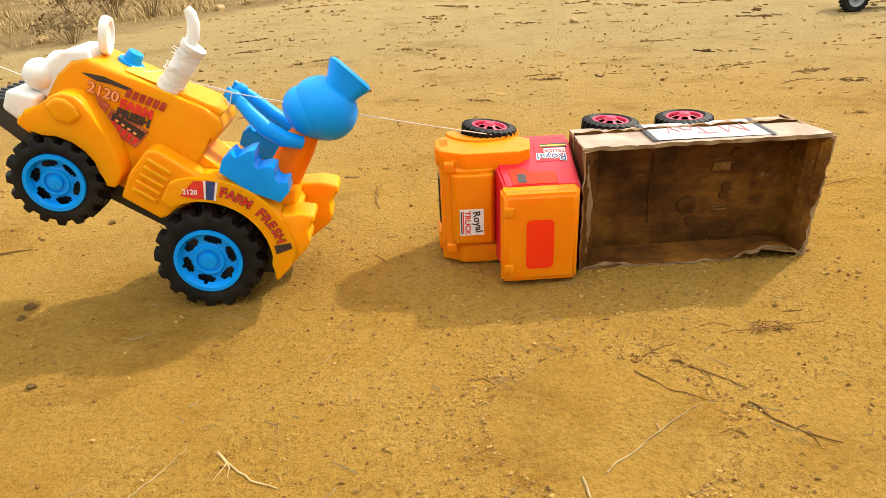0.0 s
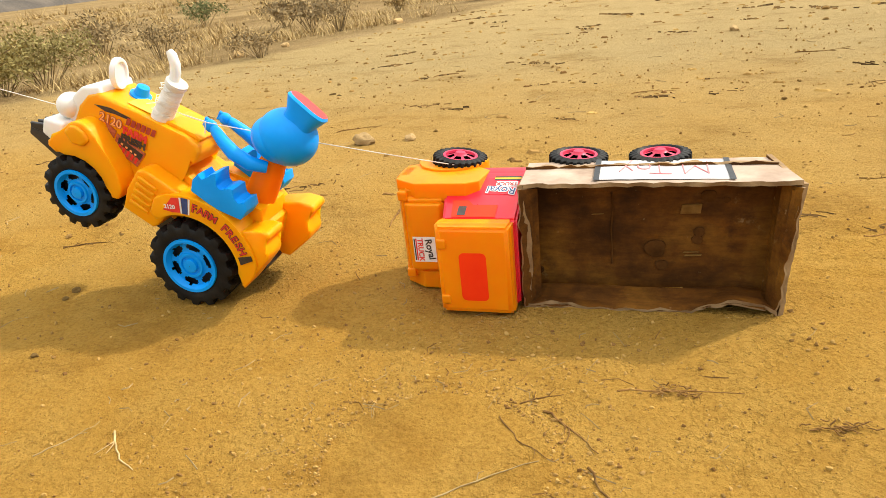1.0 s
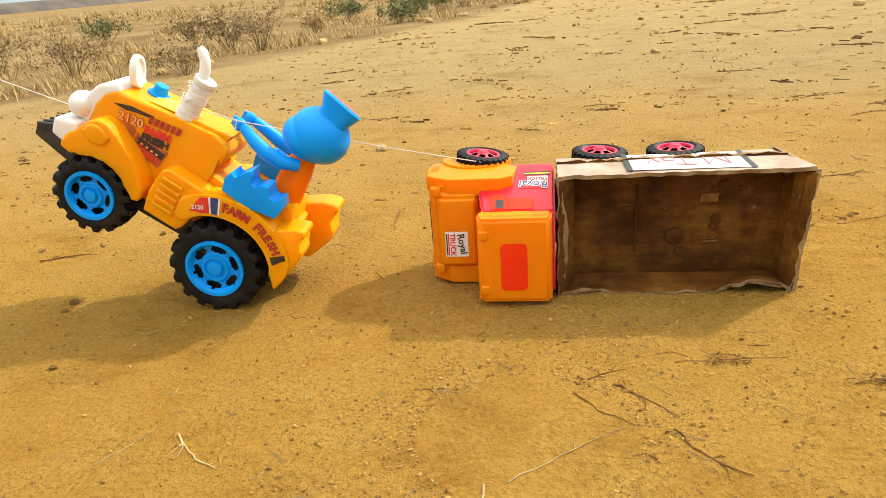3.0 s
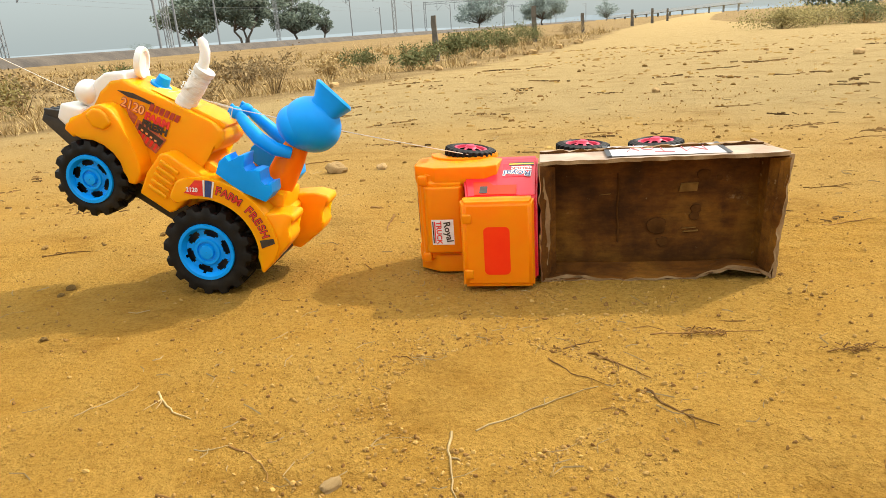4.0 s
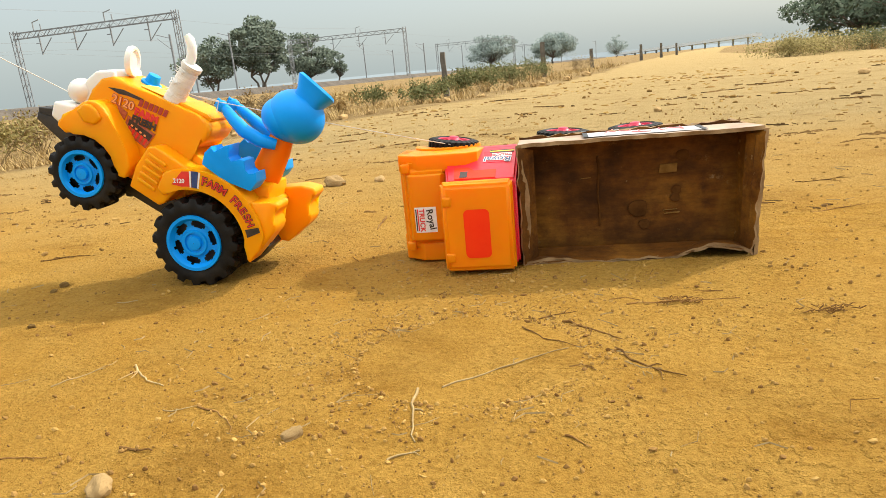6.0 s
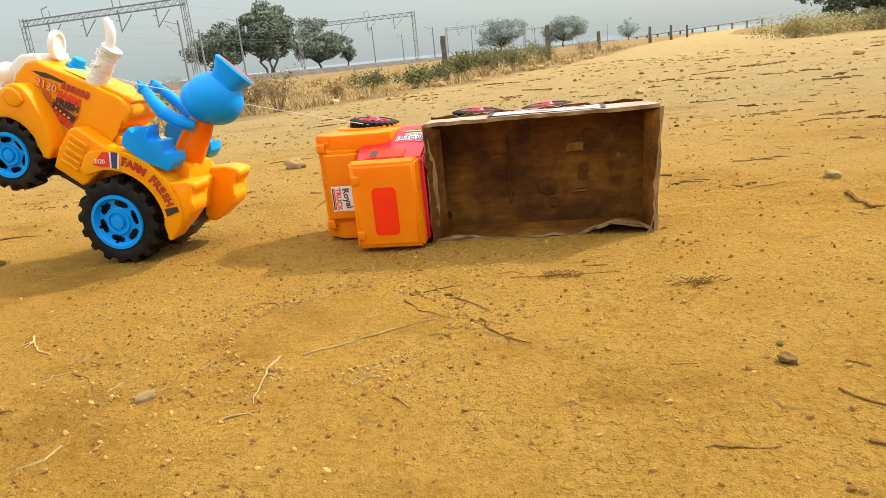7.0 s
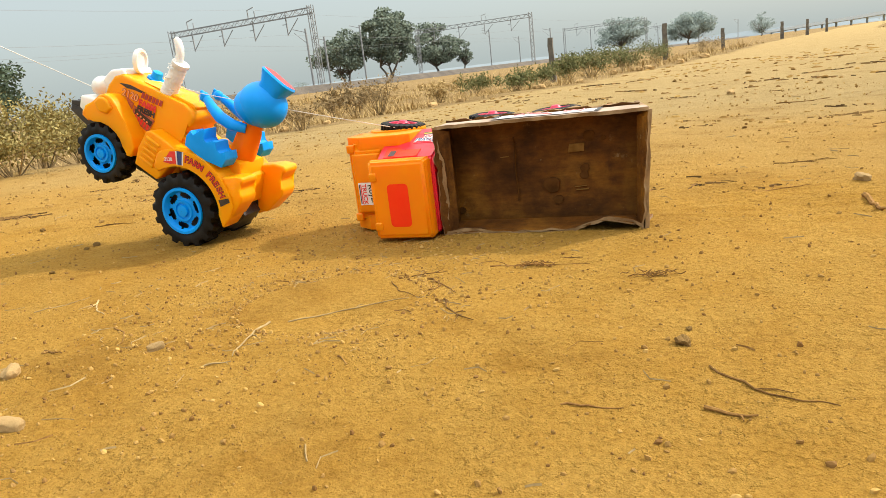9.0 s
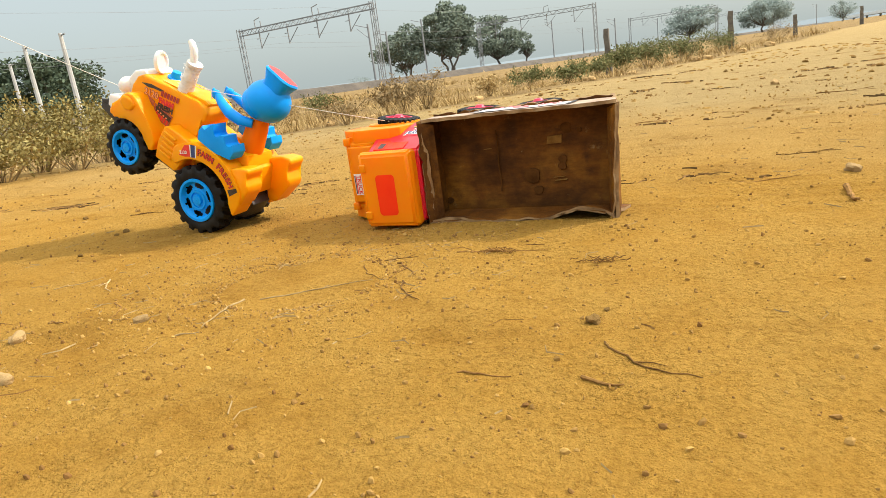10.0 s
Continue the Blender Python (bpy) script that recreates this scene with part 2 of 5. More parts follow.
def sand_material():
    m, n, l, b = nodes_of("sandy_ground")
    big = tex(n, l, 1.3, 6, 0.6)
    mid = tex(n, l, 9, 7, 0.65)
    fine = tex(n, l, 160, 6, 0.7)
    grit = tex(n, l, 420, 2, 0.5, "ShaderNodeTexVoronoi")
    sand = ramp(n, l, big, ((0.3, (0.51, 0.28, 0.05)), (0.7, (0.585, 0.35, 0.085))))
    s2 = ramp(n, l, mid, ((0.3, (0.48, 0.255, 0.045)), (0.62, (0.61, 0.37, 0.095))))
    sand = mixcol(n, l, 0.55, sand, s2)
    f = ramp(n, l, fine, ((0.3, (0.7, 0.64, 0.54)), (0.5, (1, 1, 1)), (0.8, (1.18, 1.18, 1.22))))
    sand = mixcol(n, l, 1.0, sand, f, "MULTIPLY")
    where = n.new("ShaderNodeTexCoord")
    split = n.new("ShaderNodeSeparateXYZ")
    l.new(where.outputs["Object"], split.inputs[0])
    # Sand turns paler and greyer farther along Y.
    tone_by_y = n.new("ShaderNodeMath")
    tone_by_y.operation = "MULTIPLY_ADD"
    l.new(big, tone_by_y.inputs[0])
    tone_by_y.inputs[1].default_value = 1.6
    l.new(split.outputs["Y"], tone_by_y.inputs[2])
    spread = n.new("ShaderNodeMapRange")
    spread.inputs["From Min"].default_value, spread.inputs["From Max"].default_value = 0.9, 3.2
    spread.inputs["To Max"].default_value = 0.85
    l.new(tone_by_y.outputs[0], spread.inputs[0])
    sand = mixcol(n, l, spread.outputs[0], sand, (0.44, 0.34, 0.18))
    streak = tex(n, l, 3.2, 9, 0.78, stretch=(0.7, 1.15, 1))
    f = ramp(n, l, streak, ((0.36, (0.6, 0.52, 0.4)), (0.47, (1, 1, 1)), (0.66, (1.08, 1.1, 1.16))))
    sand = mixcol(n, l, 0.6, sand, f, "MULTIPLY")
    field_big = tex(n, l, 0.9, 6, 0.65)
    field_fine = tex(n, l, 30, 6, 0.7)
    field = ramp(n, l, field_big, ((0.3, (0.2, 0.125, 0.05)), (0.55, (0.34, 0.235, 0.105)), (0.75, (0.46, 0.34, 0.17))))
    f = ramp(n, l, field_fine, ((0.3, (0.55, 0.52, 0.45)), (0.7, (1, 1, 1))))
    field = mixcol(n, l, 1.0, field, f, "MULTIPLY")
    at = n.new("ShaderNodeAttribute")
    at.attribute_name = "beyond_edge"
    wob = tex(n, l, 1.8, 6, 0.65)
    sub = n.new("ShaderNodeMath")
    sub.operation = "MULTIPLY_ADD"
    l.new(wob, sub.inputs[0])
    sub.inputs[1].default_value = 0.9
    l.new(at.outputs["Fac"], sub.inputs[2])
    fac = ramp(n, l, sub.outputs[0], ((0.38, (0, 0, 0)), (0.62, (1, 1, 1))))
    sand = mixcol(n, l, 1.0, sand, (0.82, 0.795, 0.7), "MULTIPLY")
    l.new(mixcol(n, l, fac, sand, field), b.inputs["Base Color"])
    b.inputs["Roughness"].default_value = 0.95
    b.inputs["Specular IOR Level"].default_value = 0.06
    crust = tex(n, l, 38, 9, 0.78)
    first = bump(n, l, b, crust, 0.88, 0.017)
    first = bump(n, l, b, mid, 0.5, 0.02, first)
    second = bump(n, l, b, fine, 0.95, 0.0055, first)
    third = bump(n, l, b, grit, 0.4, 0.0025, second)
    crumb = ramp(n, l, tex(n, l, 95, 3, 0.6), ((0.52, (0, 0, 0)), (0.64, (1, 1, 1))))
    loose = ramp(n, l, tex(n, l, 4.5, 5, 0.6), ((0.42, (0.12, 0.12, 0.12)), (0.6, (1, 1, 1))))
    crumb = mixcol(n, l, 1.0, crumb, loose, "MULTIPLY")
    bump(n, l, b, crumb, 0.85, 0.0045, third)
    return m


SAND = sand_material()


# ---- building blocks ----
def finish(name, bm, material, parent=None, label="", smooth=40):
    bmesh.ops.recalc_face_normals(bm, faces=bm.faces)
    me = bpy.data.meshes.new(name)
    bm.to_mesh(me)
    bm.free()
    for mat in material if isinstance(material, (list, tuple)) else [material]:
        me.materials.append(mat)
    if smooth:
        me.polygons.foreach_set("use_smooth", [True] * len(me.polygons))
        me.set_sharp_from_angle(angle=radians(smooth))
    ob = new(name, me)
    ob.parent = parent
    if label:
        tagged(ob, label)
    return ob


def part(name, bm, material, parent, label="", smooth=40):
    return finish(name, bm, material, parent, label, smooth)


def thing(name, m, label, category, group=""):
    ob = new(name)
    ob.empty_display_size = 0.05
    ob.matrix_world = m
    return tagged(ob, label, category, group)


def prism(bm, pts, y0, y1, bevel=0.003, seg=2, mat=0):
    """A bevelled plate: the outline pts (x, z), from y0 to y1."""
    a = [bm.verts.new((x, y0, z)) for x, z in pts]
    b = [bm.verts.new((x, y1, z)) for x, z in pts]
    k = len(pts)
    fs = [bm.faces.new(a), bm.faces.new(b[::-1])]
    fs += [bm.faces.new((a[(i + 1) % k], a[i], b[i], b[(i + 1) % k])) for i in range(k)]
    for f in fs:
        f.material_index = mat
    if bevel:
        es = list({e for f in fs for e in f.edges})
        bmesh.ops.bevel(bm, geom=es, offset=bevel, segments=seg, affect="EDGES", clamp_overlap=True, profile=0.6)
    return bm


def box(bm, lo, hi, bevel=0.002, seg=2, mat=0):
    return prism(bm, [(lo[0], lo[2]), (hi[0], lo[2]), (hi[0], hi[2]), (lo[0], hi[2])], lo[1], hi[1], bevel, seg, mat)


def tube(bm, pts, radii, seg=8, mat=0):
    pts = [Vector(q) for q in pts]
    rings = []
    side = None
    for i, q in enumerate(pts):
        d = (pts[min(i + 1, len(pts) - 1)] - pts[max(i - 1, 0)]).normalized()
        if side is None:
            side = d.orthogonal().normalized()
        side = (side - d * side.dot(d)).normalized()
        up = d.cross(side)
        r = radii[i] if isinstance(radii, (list, tuple)) else radii
        rings.append([bm.verts.new(q + (side * math.cos(k * math.tau / seg) + up * math.sin(k * math.tau / seg)) * r) for k in range(seg)])
    for a, b in zip(rings, rings[1:]):
        for k in range(seg):
            bm.faces.new((a[k], a[(k + 1) % seg], b[(k + 1) % seg], b[k])).material_index = mat
    bm.faces.new(rings[0][::-1]).material_index = mat
    bm.faces.new(rings[-1]).material_index = mat
    return bm


def lathe(bm, profile, seg=48, mat=0, m=None, skip=None):
    """Turns (radius, y) round the y axis. skip(angle, r): leaves a face out."""
    rings = []
    for r, y in profile:
        rings.append([bm.verts.new((r * math.cos(k * math.tau / seg), y, r * math.sin(k * math.tau / seg))) for k in range(seg)])
    if m:
        for ring in rings:
            for v in ring:
                v.co = m @ v.co
    for j, (a, b) in enumerate(zip(rings, rings[1:])):
        for k in range(seg):
            if skip and skip((k + 0.5) * math.tau / seg, 0.5 * (profile[j][0] + profile[j + 1][0])):
                continue
            bm.faces.new((a[k], a[(k + 1) % seg], b[(k + 1) % seg], b[k])).material_index = mat
    return bm


def ball(bm, centre, size, mat=0, sub=3, rough=0.0):
    r = bmesh.ops.create_icosphere(bm, subdivisions=sub, radius=1.0)
    for v in r["verts"]:
        k = 1 + rough * noise.noise(v.co * 1.7 + Vector(centre) * 31)
        v.co = Vector((v.co.x * size[0] * k, v.co.y * size[1] * k, v.co.z * size[2] * k)) + Vector(centre)
    for f in {f for v in r["verts"] for f in v.link_faces}:
        f.material_index = mat
    return bm


def arc(cx, cz, r, a0, a1, k):
    return [(cx + r * math.cos(radians(a0 + (a1 - a0) * i / k)), cz + r * math.sin(radians(a0 + (a1 - a0) * i / k))) for i in range(k + 1)]


def lettering(text, size, bold=0.0):
    """The outline of a word in the built-in font as a bmesh in the x-z plane, its middle at the origin, facing -y."""
    cu = bpy.data.curves.new("word", "FONT")
    cu.body, cu.size, cu.align_x, cu.align_y = text, size, "CENTER", "CENTER"
    cu.extrude, cu.offset, cu.resolution_u = 0.0002, bold, 3
    ob = bpy.data.objects.new("word", cu)
    scene.collection.objects.link(ob)
    me = bpy.data.meshes.new_from_object(ob.evaluated_get(bpy.context.evaluated_depsgraph_get()))
    bm = bmesh.new()
    bm.from_mesh(me)
    bpy.data.objects.remove(ob)
    bpy.data.curves.remove(cu)
    bpy.data.meshes.remove(me)
    bm.transform(Matrix.Rotation(radians(90), 4, "X"))
    return bm


def joined(dst, src, m, mat=0):
    """Moves the bmesh src by m and puts it into dst."""
    src.transform(m)
    me = bpy.data.meshes.new("join")
    src.to_mesh(me)
    src.free()
    start = len(dst.faces)
    dst.from_mesh(me)
    dst.faces.ensure_lookup_table()
    for f in dst.faces[start:]:
        f.material_index = mat
    bpy.data.meshes.remove(me)


# ---- the ground: one sheet, fine near the toys and wide to the horizon ----
LEFT_Y = [-50, 0.9, 1.3, 1.6, 2.0, 2.9, 4.8, 8, 13, 24, 38, 55, 150, 3000]
LEFT_X = [-60, -8, -5, -4.1, -3.1, -2.3, -1.4, -0.2, 1.0, 2.8, 5.5, 9, 30, 700]
RIGHT_Y = [-50, 0, 5, 14, 24, 38, 55, 150, 3000]
RIGHT_X = [20, 12, 9, 6.2, 6.8, 9, 13, 36, 760]


def beyond(x, y):
    """Metres past the sandy road's edge (minus: on the road)."""
    return max(np.interp(y, LEFT_Y, LEFT_X) - x, x - np.interp(y, RIGHT_Y, RIGHT_X))


def ground_z(x, y):
    r = math.hypot(x, y)
    q = Vector((x, y, 0))
    z = 0.006 * noise.noise(q * 2.3) + 0.0035 * noise.noise(q * 9) + 0.0016 * noise.noise(q * 31)
    near = min(1, r / 4)
    z += near * 0.03 * noise.noise(q * 0.55 + Vector((3, 7, 0)))
    if r < 3:
        z += 0.0012 * noise.noise(q * 70)
    if x > 0.3 and r < 4:
        for k, yy in enumerate((0.02, 0.07, 0.12, 0.17, 0.22, 0.28)):
            z -= 0.006 * min(1, (x - 0.3) * 4) * math.exp(-(((y - yy - 0.06 * x - 0.02 * noise.noise(Vector((x * 2, k * 5, 0)))) / 0.012) ** 2))
    b = float(beyond(x, y))
    z -= 0.14 * max(0.0, min(1.0, (b - 0.3) / 3.0))
    return z


def ground_sheet():
    half = [i * 0.013 for i in range(85)]
    step = 0.013
    while half[-1] < 2600:
        step *= 1.095
        half.append(half[-1] + step)
    line = np.array([-h for h in half[:0:-1]] + half)
    xs, ys = line - 0.1, line - 0.25
    k = len(line)
    co = np.empty((k * k, 3))
    out = np.empty(k * k)
    for j, y in enumerate(ys):
        for i, x in enumerate(xs):
            co[j * k + i] = (x, y, ground_z(x, y))
            out[j * k + i] = max(-2.0, min(2.0, beyond(x, y)))
    a = (np.arange(k - 1)[:, None] * k + np.arange(k - 1)[None]).ravel()
    quads = np.stack([a, a + 1, a + k + 1, a + k], 1)
    me = bpy.data.meshes.new("ground")
    me.from_pydata(co, [], quads.tolist())
    me.attributes.new("beyond_edge", "FLOAT", "POINT").data.foreach_set("value", out)
    me.polygons.foreach_set("use_smooth", [True] * len(me.polygons))
    me.materials.append(SAND)
    return tagged(new("ground", me), "dry sandy dirt road with scrub field beyond", "ground", kind="structure")


ground_sheet()


# ---- wheels ----
def tyre_mesh(bm, r, rim_r, w, lugs, lug_h):
    """A tyre round the y axis with its outer side towards +y, from y = -w to 0, its lugs moulded in one with it."""
    rows = [(rim_r, -0.004, 0), (rim_r + 0.3 * (r - rim_r), 0.0, 0), (r - 0.011, -0.0005, 0.15), (r - lug_h, -0.003, 0.8)]
    rows += [(r - lug_h, -w * f, 1.0) for f in (0.14, 0.26, 0.38, 0.47, 0.53, 0.62, 0.74, 0.86)]
    rows += [(r - lug_h, -w + 0.003, 0.8), (r - 0.011, -w + 0.0005, 0.15), (rim_r, -w + 0.004, 0)]
    seg = lugs * 8
    rings = []
    for rr, y, k in rows:
        ring = []
        f = -y / w
        shift = 0.5 + 0.55 * (0.5 - f) if f < 0.5 else 0.55 * (f - 0.5)
        for i in range(seg):
            ph = (i / 8 + shift) % 1
            up = lug_h * k * (1.15 if 0.05 < ph < 0.52 else 0.0) * (0.0 if 0.44 < f < 0.56 and k == 1.0 and rr and (0.3 < ph < 0.5) else 1.0)
            a = i * math.tau / seg
            ring.append(bm.verts.new(((rr + up) * math.cos(a), y, (rr + up) * math.sin(a))))
        rings.append(ring)
    for p, q in zip(rings, rings[1:]):
        for i in range(seg):
            bm.faces.new((p[i], p[(i + 1) % seg], q[(i + 1) % seg], q[i]))
    return bm


def tractor_wheel(r, w, parent, m, seed):
    rim_r = r * 0.6
    wheel = part("wheel", tyre_mesh(bmesh.new(), r, rim_r, w, 16, 0.0075), RUBBER, parent, "black chunky tread tyre on blue rim")
    wheel.matrix_local = m @ Matrix.Rotation(seed, 4, "Y")
    bm = bmesh.new()
    prof = [(rim_r + 0.003, -0.006), (rim_r + 0.002, 0.001), (rim_r - 0.003, 0.001), (rim_r - 0.006, -0.004)]
    prof += [(rim_r * q, -0.008) for q in (0.82, 0.76, 0.7, 0.64, 0.58)]
    prof += [(rim_r * 0.5, -0.006), (rim_r * 0.47, -0.003), (rim_r * 0.38, -0.003), (rim_r * 0.36, -0.006), (rim_r * 0.27, -0.006), (rim_r * 0.25, -0.001), (rim_r * 0.12, 0.0), (0.0005, 0.0)]

    def hole(a, q):
        d = (a * 6 / math.tau) % 1 - 0.5
        return (d / 0.36) ** 2 + ((q / rim_r - 0.71) / 0.135) ** 2 < 1

    lathe(bm, prof, 96, skip=hole)
    part("rim", bm, BLUE, wheel, "blue plastic rim with six openings", 30)
    bm = bmesh.new()
    lathe(bm, [(rim_r + 0.001, -0.02), (0.0005, -0.02)], 32)
    part("hub", bm, BLACK, wheel)
    return wheel


def truck_wheel(r, w, parent, m, seed):
    """A truck's wheel with its outer side towards +y."""
    rim_r = r * 0.62
    wheel = part("wheel", tyre_mesh(bmesh.new(), r, rim_r, w, 26, 0.004), RUBBER, parent, "black rubber tyre on pink-red spoked rim")
    wheel.matrix_local = m @ Matrix.Rotation(seed, 4, "Y")
    bm = bmesh.new()
    prof = [(rim_r + 0.002, -0.008), (rim_r + 0.001, -0.002), (rim_r - 0.003, -0.002), (rim_r - 0.004, -0.006)]
    prof += [(rim_r * q, -0.006 + 0.01 * (0.86 - q)) for q in (0.86, 0.74, 0.62, 0.5, 0.4)]
    prof += [(rim_r * 0.34, 0.0), (rim_r * 0.28, 0.003), (rim_r * 0.18, 0.004), (0.0005, 0.004)]

    def hole(a, q):
        d = abs((a * 6 / math.tau) % 1 - 0.5)
        return d < 0.33 and 0.42 < q / rim_r < 0.86

    lathe(bm, prof, 72, skip=hole)
    part("rim", bm, PINK, wheel, "pink-red plastic spoked rim", 30)
    bm = bmesh.new()
    lathe(bm, [(rim_r + 0.001, -0.024), (0.0005, -0.024)], 32)
    part("hub", bm, BLACK, wheel)
    return wheel


# ---- toy tractor, reared up on its back wheels ----
A = 36.0
TR_POSE = pose(-0.562, 0.04, 0.078, 0, -A, 180 + 1) @ Matrix.Scale(1.065, 4)
tractor = thing("toy_tractor", TR_POSE, "orange plastic toy tractor reared up on its back wheels", "toy tractor")
HALF = 0.082


def build_tractor():
    for side, sd in ((1, 0.3), (-1, 1.1)):
        flip = Matrix.Identity(4) if side > 0 else Matrix.Rotation(math.pi, 4, "Z")
        tractor_wheel(0.0735, 0.05, tractor, Matrix.Translation((0, side * HALF, 0)) @ flip, sd)
        tractor_wheel(0.0605, 0.042, tractor, Matrix.Translation((0.213, side * (HALF - 0.002), 0)) @ flip, sd + 0.4)
    bm = bmesh.new()
    tube(bm, [(0, -HALF + 0.02, 0), (0, HALF - 0.02, 0)], 0.008, 12)
    part("axle", bm, BLACK, tractor)
    bm = bmesh.new()
    tube(bm, [(0.213, -HALF + 0.02, 0), (0.213, HALF - 0.02, 0)], 0.007, 12)
    part("axle", bm, BLACK, tractor)
    bm = bmesh.new()
    prism(bm, [(-0.05, -0.012), (0.27, -0.012), (0.285, 0.03), (-0.05, 0.035)], -0.03, 0.03, 0.004)
    part("chassis", bm, BLACK, tractor)
    # hood
    bm = bmesh.new()
    prism(bm, [(0.262, 0.03), (0.272, 0.075), (0.27, 0.12), (0.262, 0.145), (0.246, 0.159), (0.17, 0.168), (0.1, 0.177), (0.078, 0.176), (0.066, 0.166), (0.068, 0.145), (0.084, 0.12), (0.07, 0.1), (0.055, 0.03)], -0.043, 0.043, 0.009, 4)
    part("hood", bm, ORANGE, tractor)
    bm = bmesh.new()
    prism(bm, [(0.078, 0.174), (0.138, 0.169), (0.14, 0.175), (0.128, 0.179), (0.088, 0.184), (0.076, 0.182)], -0.032, 0.032, 0.003)
    part("dashboard", bm, ORANGE, tractor)
    # seat deck and rear body
    bm = bmesh.new()
    prism(bm, [(0.085, 0.03), (0.085, 0.122), (0.05, 0.112), (0.0, 0.112), (-0.03, 0.132), (-0.055, 0.138), (-0.075, 0.1), (-0.065, 0.06), (-0.02, 0.082), (0.03, 0.082), (0.06, 0.04)], -0.04, 0.04, 0.004)
    part("seat_deck", bm, ORANGE, tractor)
    # fenders, running boards, vents on both sides
    for s in (1, -1):
        def span(a, b):
            return (a, b) if s > 0 else (-b, -a)

        bm = bmesh.new()
        outer = [(0.279, 0.05), (0.281, 0.06), (0.272, 0.07), (0.264, 0.088), (0.256, 0.107), (0.246, 0.117), (0.234, 0.12), (0.221, 0.117), (0.207, 0.109), (0.193, 0.1), (0.18, 0.092), (0.167, 0.081), (0.155, 0.068), (0.146, 0.053), (0.146, 0.033)]
        inner = [(0.158, 0.029), (0.166, 0.046), (0.178, 0.058), (0.195, 0.066), (0.214, 0.069), (0.234, 0.066), (0.252, 0.057), (0.262, 0.046)]
        prism(bm, outer + inner, *span(0.034, 0.078), 0.006, 4)
        fender = part("front_fender", bm, ORANGE, tractor)
        bm = bmesh.new()
        prism(bm, [(0.258, 0.092), (0.251, 0.108), (0.24, 0.113), (0.228, 0.111), (0.215, 0.102), (0.222, 0.086), (0.24, 0.08)], *span(0.07, 0.0825), 0.006, 4)
        part("fender_lobe", bm, ORANGE, fender)
        bm = bmesh.new()
        prism(bm, [(0.05, 0.104), (0.074, 0.03), (0.08, 0.022), (0.136, 0.024), (0.14, 0.06), (0.134, 0.1), (0.124, 0.107)], *span(0.033, 0.0755), 0.006, 4)
        part("running_board", bm, ORANGE, tractor)
        bm = prism(bmesh.new(), [(0.1, 0.02), (0.175, 0.02), (0.19, 0.1), (0.16, 0.13), (0.1, 0.125)], *span(0.03, 0.0425), 0.004, 2)
        part("side_panel", bm, ORANGE, tractor)
        for k in range(5):
            bm = bmesh.new()
            prism(bm, [(0.128, 0.042 + k * 0.0115), (0.094, 0.04 + k * 0.0115), (0.094, 0.0465 + k * 0.0115), (0.128, 0.0485 + k * 0.0115)], *span(0.0735, 0.079), 0.0022, 3)
            part("vent_rib", bm, ORANGE, tractor)
        bm = bmesh.new()
        outer = arc(0, 0, 0.122, 44, 138, 22)
        inner = arc(0, 0, 0.089, 143, 30, 22)
        prism(bm, [(0.09, 0.05), (0.092, 0.078)] + outer + [(-0.097, 0.074), (-0.1, 0.05), (-0.095, 0.022), (-0.088, 0.026), (-0.079, 0.045)] + inner, *span(0.036, 0.083), 0.004, 3)
        part("rear_fender", bm, ORANGE, tractor)
        # Black plate added to darken the open gap between tyre and fender.
        bm = prism(bmesh.new(), arc(0, 0, 0.1, 12, 158, 16) + arc(0, 0, 0.03, 158, 12, 8), *span(0.029, 0.0355), 0.002, 2)
        part("dark_gap_plate", bm, BLACK, tractor)
        bm = bmesh.new()
        block = [(-0.05, 0.112), (-0.076, 0.128), (-0.089, 0.135), (-0.095, 0.128), (-0.091, 0.11), (-0.104, 0.1), (-0.106, 0.088), (-0.1, 0.05), (-0.08, 0.06)]
        if s < 0:
            block = [(-0.05, 0.115), (-0.085, 0.142), (-0.108, 0.15), (-0.115, 0.142), (-0.108, 0.118), (-0.126, 0.104), (-0.128, 0.09), (-0.112, 0.04), (-0.085, 0.03)]
        prism(bm, block, *span(0.03, 0.079), 0.006, 3)
        part("rear_lamp_block", bm, ORANGE, tractor)
    bm = bmesh.new()
    prism(bm, [(-0.05, 0.118), (-0.075, 0.115), (-0.09, 0.06), (-0.075, 0.05)], -0.034, 0.034, 0.004)
    part("rear_panel", bm, ORANGE, tractor)
    bm = bmesh.new()
    prism(bm, [(-0.05, -0.02), (-0.09, 0.0), (-0.1, 0.04), (-0.06, 0.06)], -0.028, 0.028, 0.004)
    part("rear_hitch", bm, BLACK, tractor)
    # nose: black ribbed bumper, white lamps, ring
    bm = bmesh.new()
    prism(bm, [(0.252, 0.01), (0.332, 0.028), (0.334, 0.044), (0.306, 0.056), (0.252, 0.05)], -0.052, 0.05, 0.003)
    part("bumper", bm, BLACK, tractor, "black ribbed plastic front bumper")
    for k in range(7):
        y = -0.045 + k * 0.015
        part("bumper_fin", prism(bmesh.new(), [(0.29, 0.05), (0.33, 0.04), (0.336, 0.048), (0.3, 0.066)], y, y + 0.006, 0.0015, 1), BLACK, tractor)
    bm = bmesh.new()
    prism(bm, [(0.268, 0.042), (0.306, 0.05), (0.31, 0.076), (0.274, 0.088)], -0.06, 0.06, 0.006, 3)
    for y in (-0.03, 0.03):
        ball(bm, (0.29, y, 0.104), (0.02, 0.022, 0.021), sub=3)
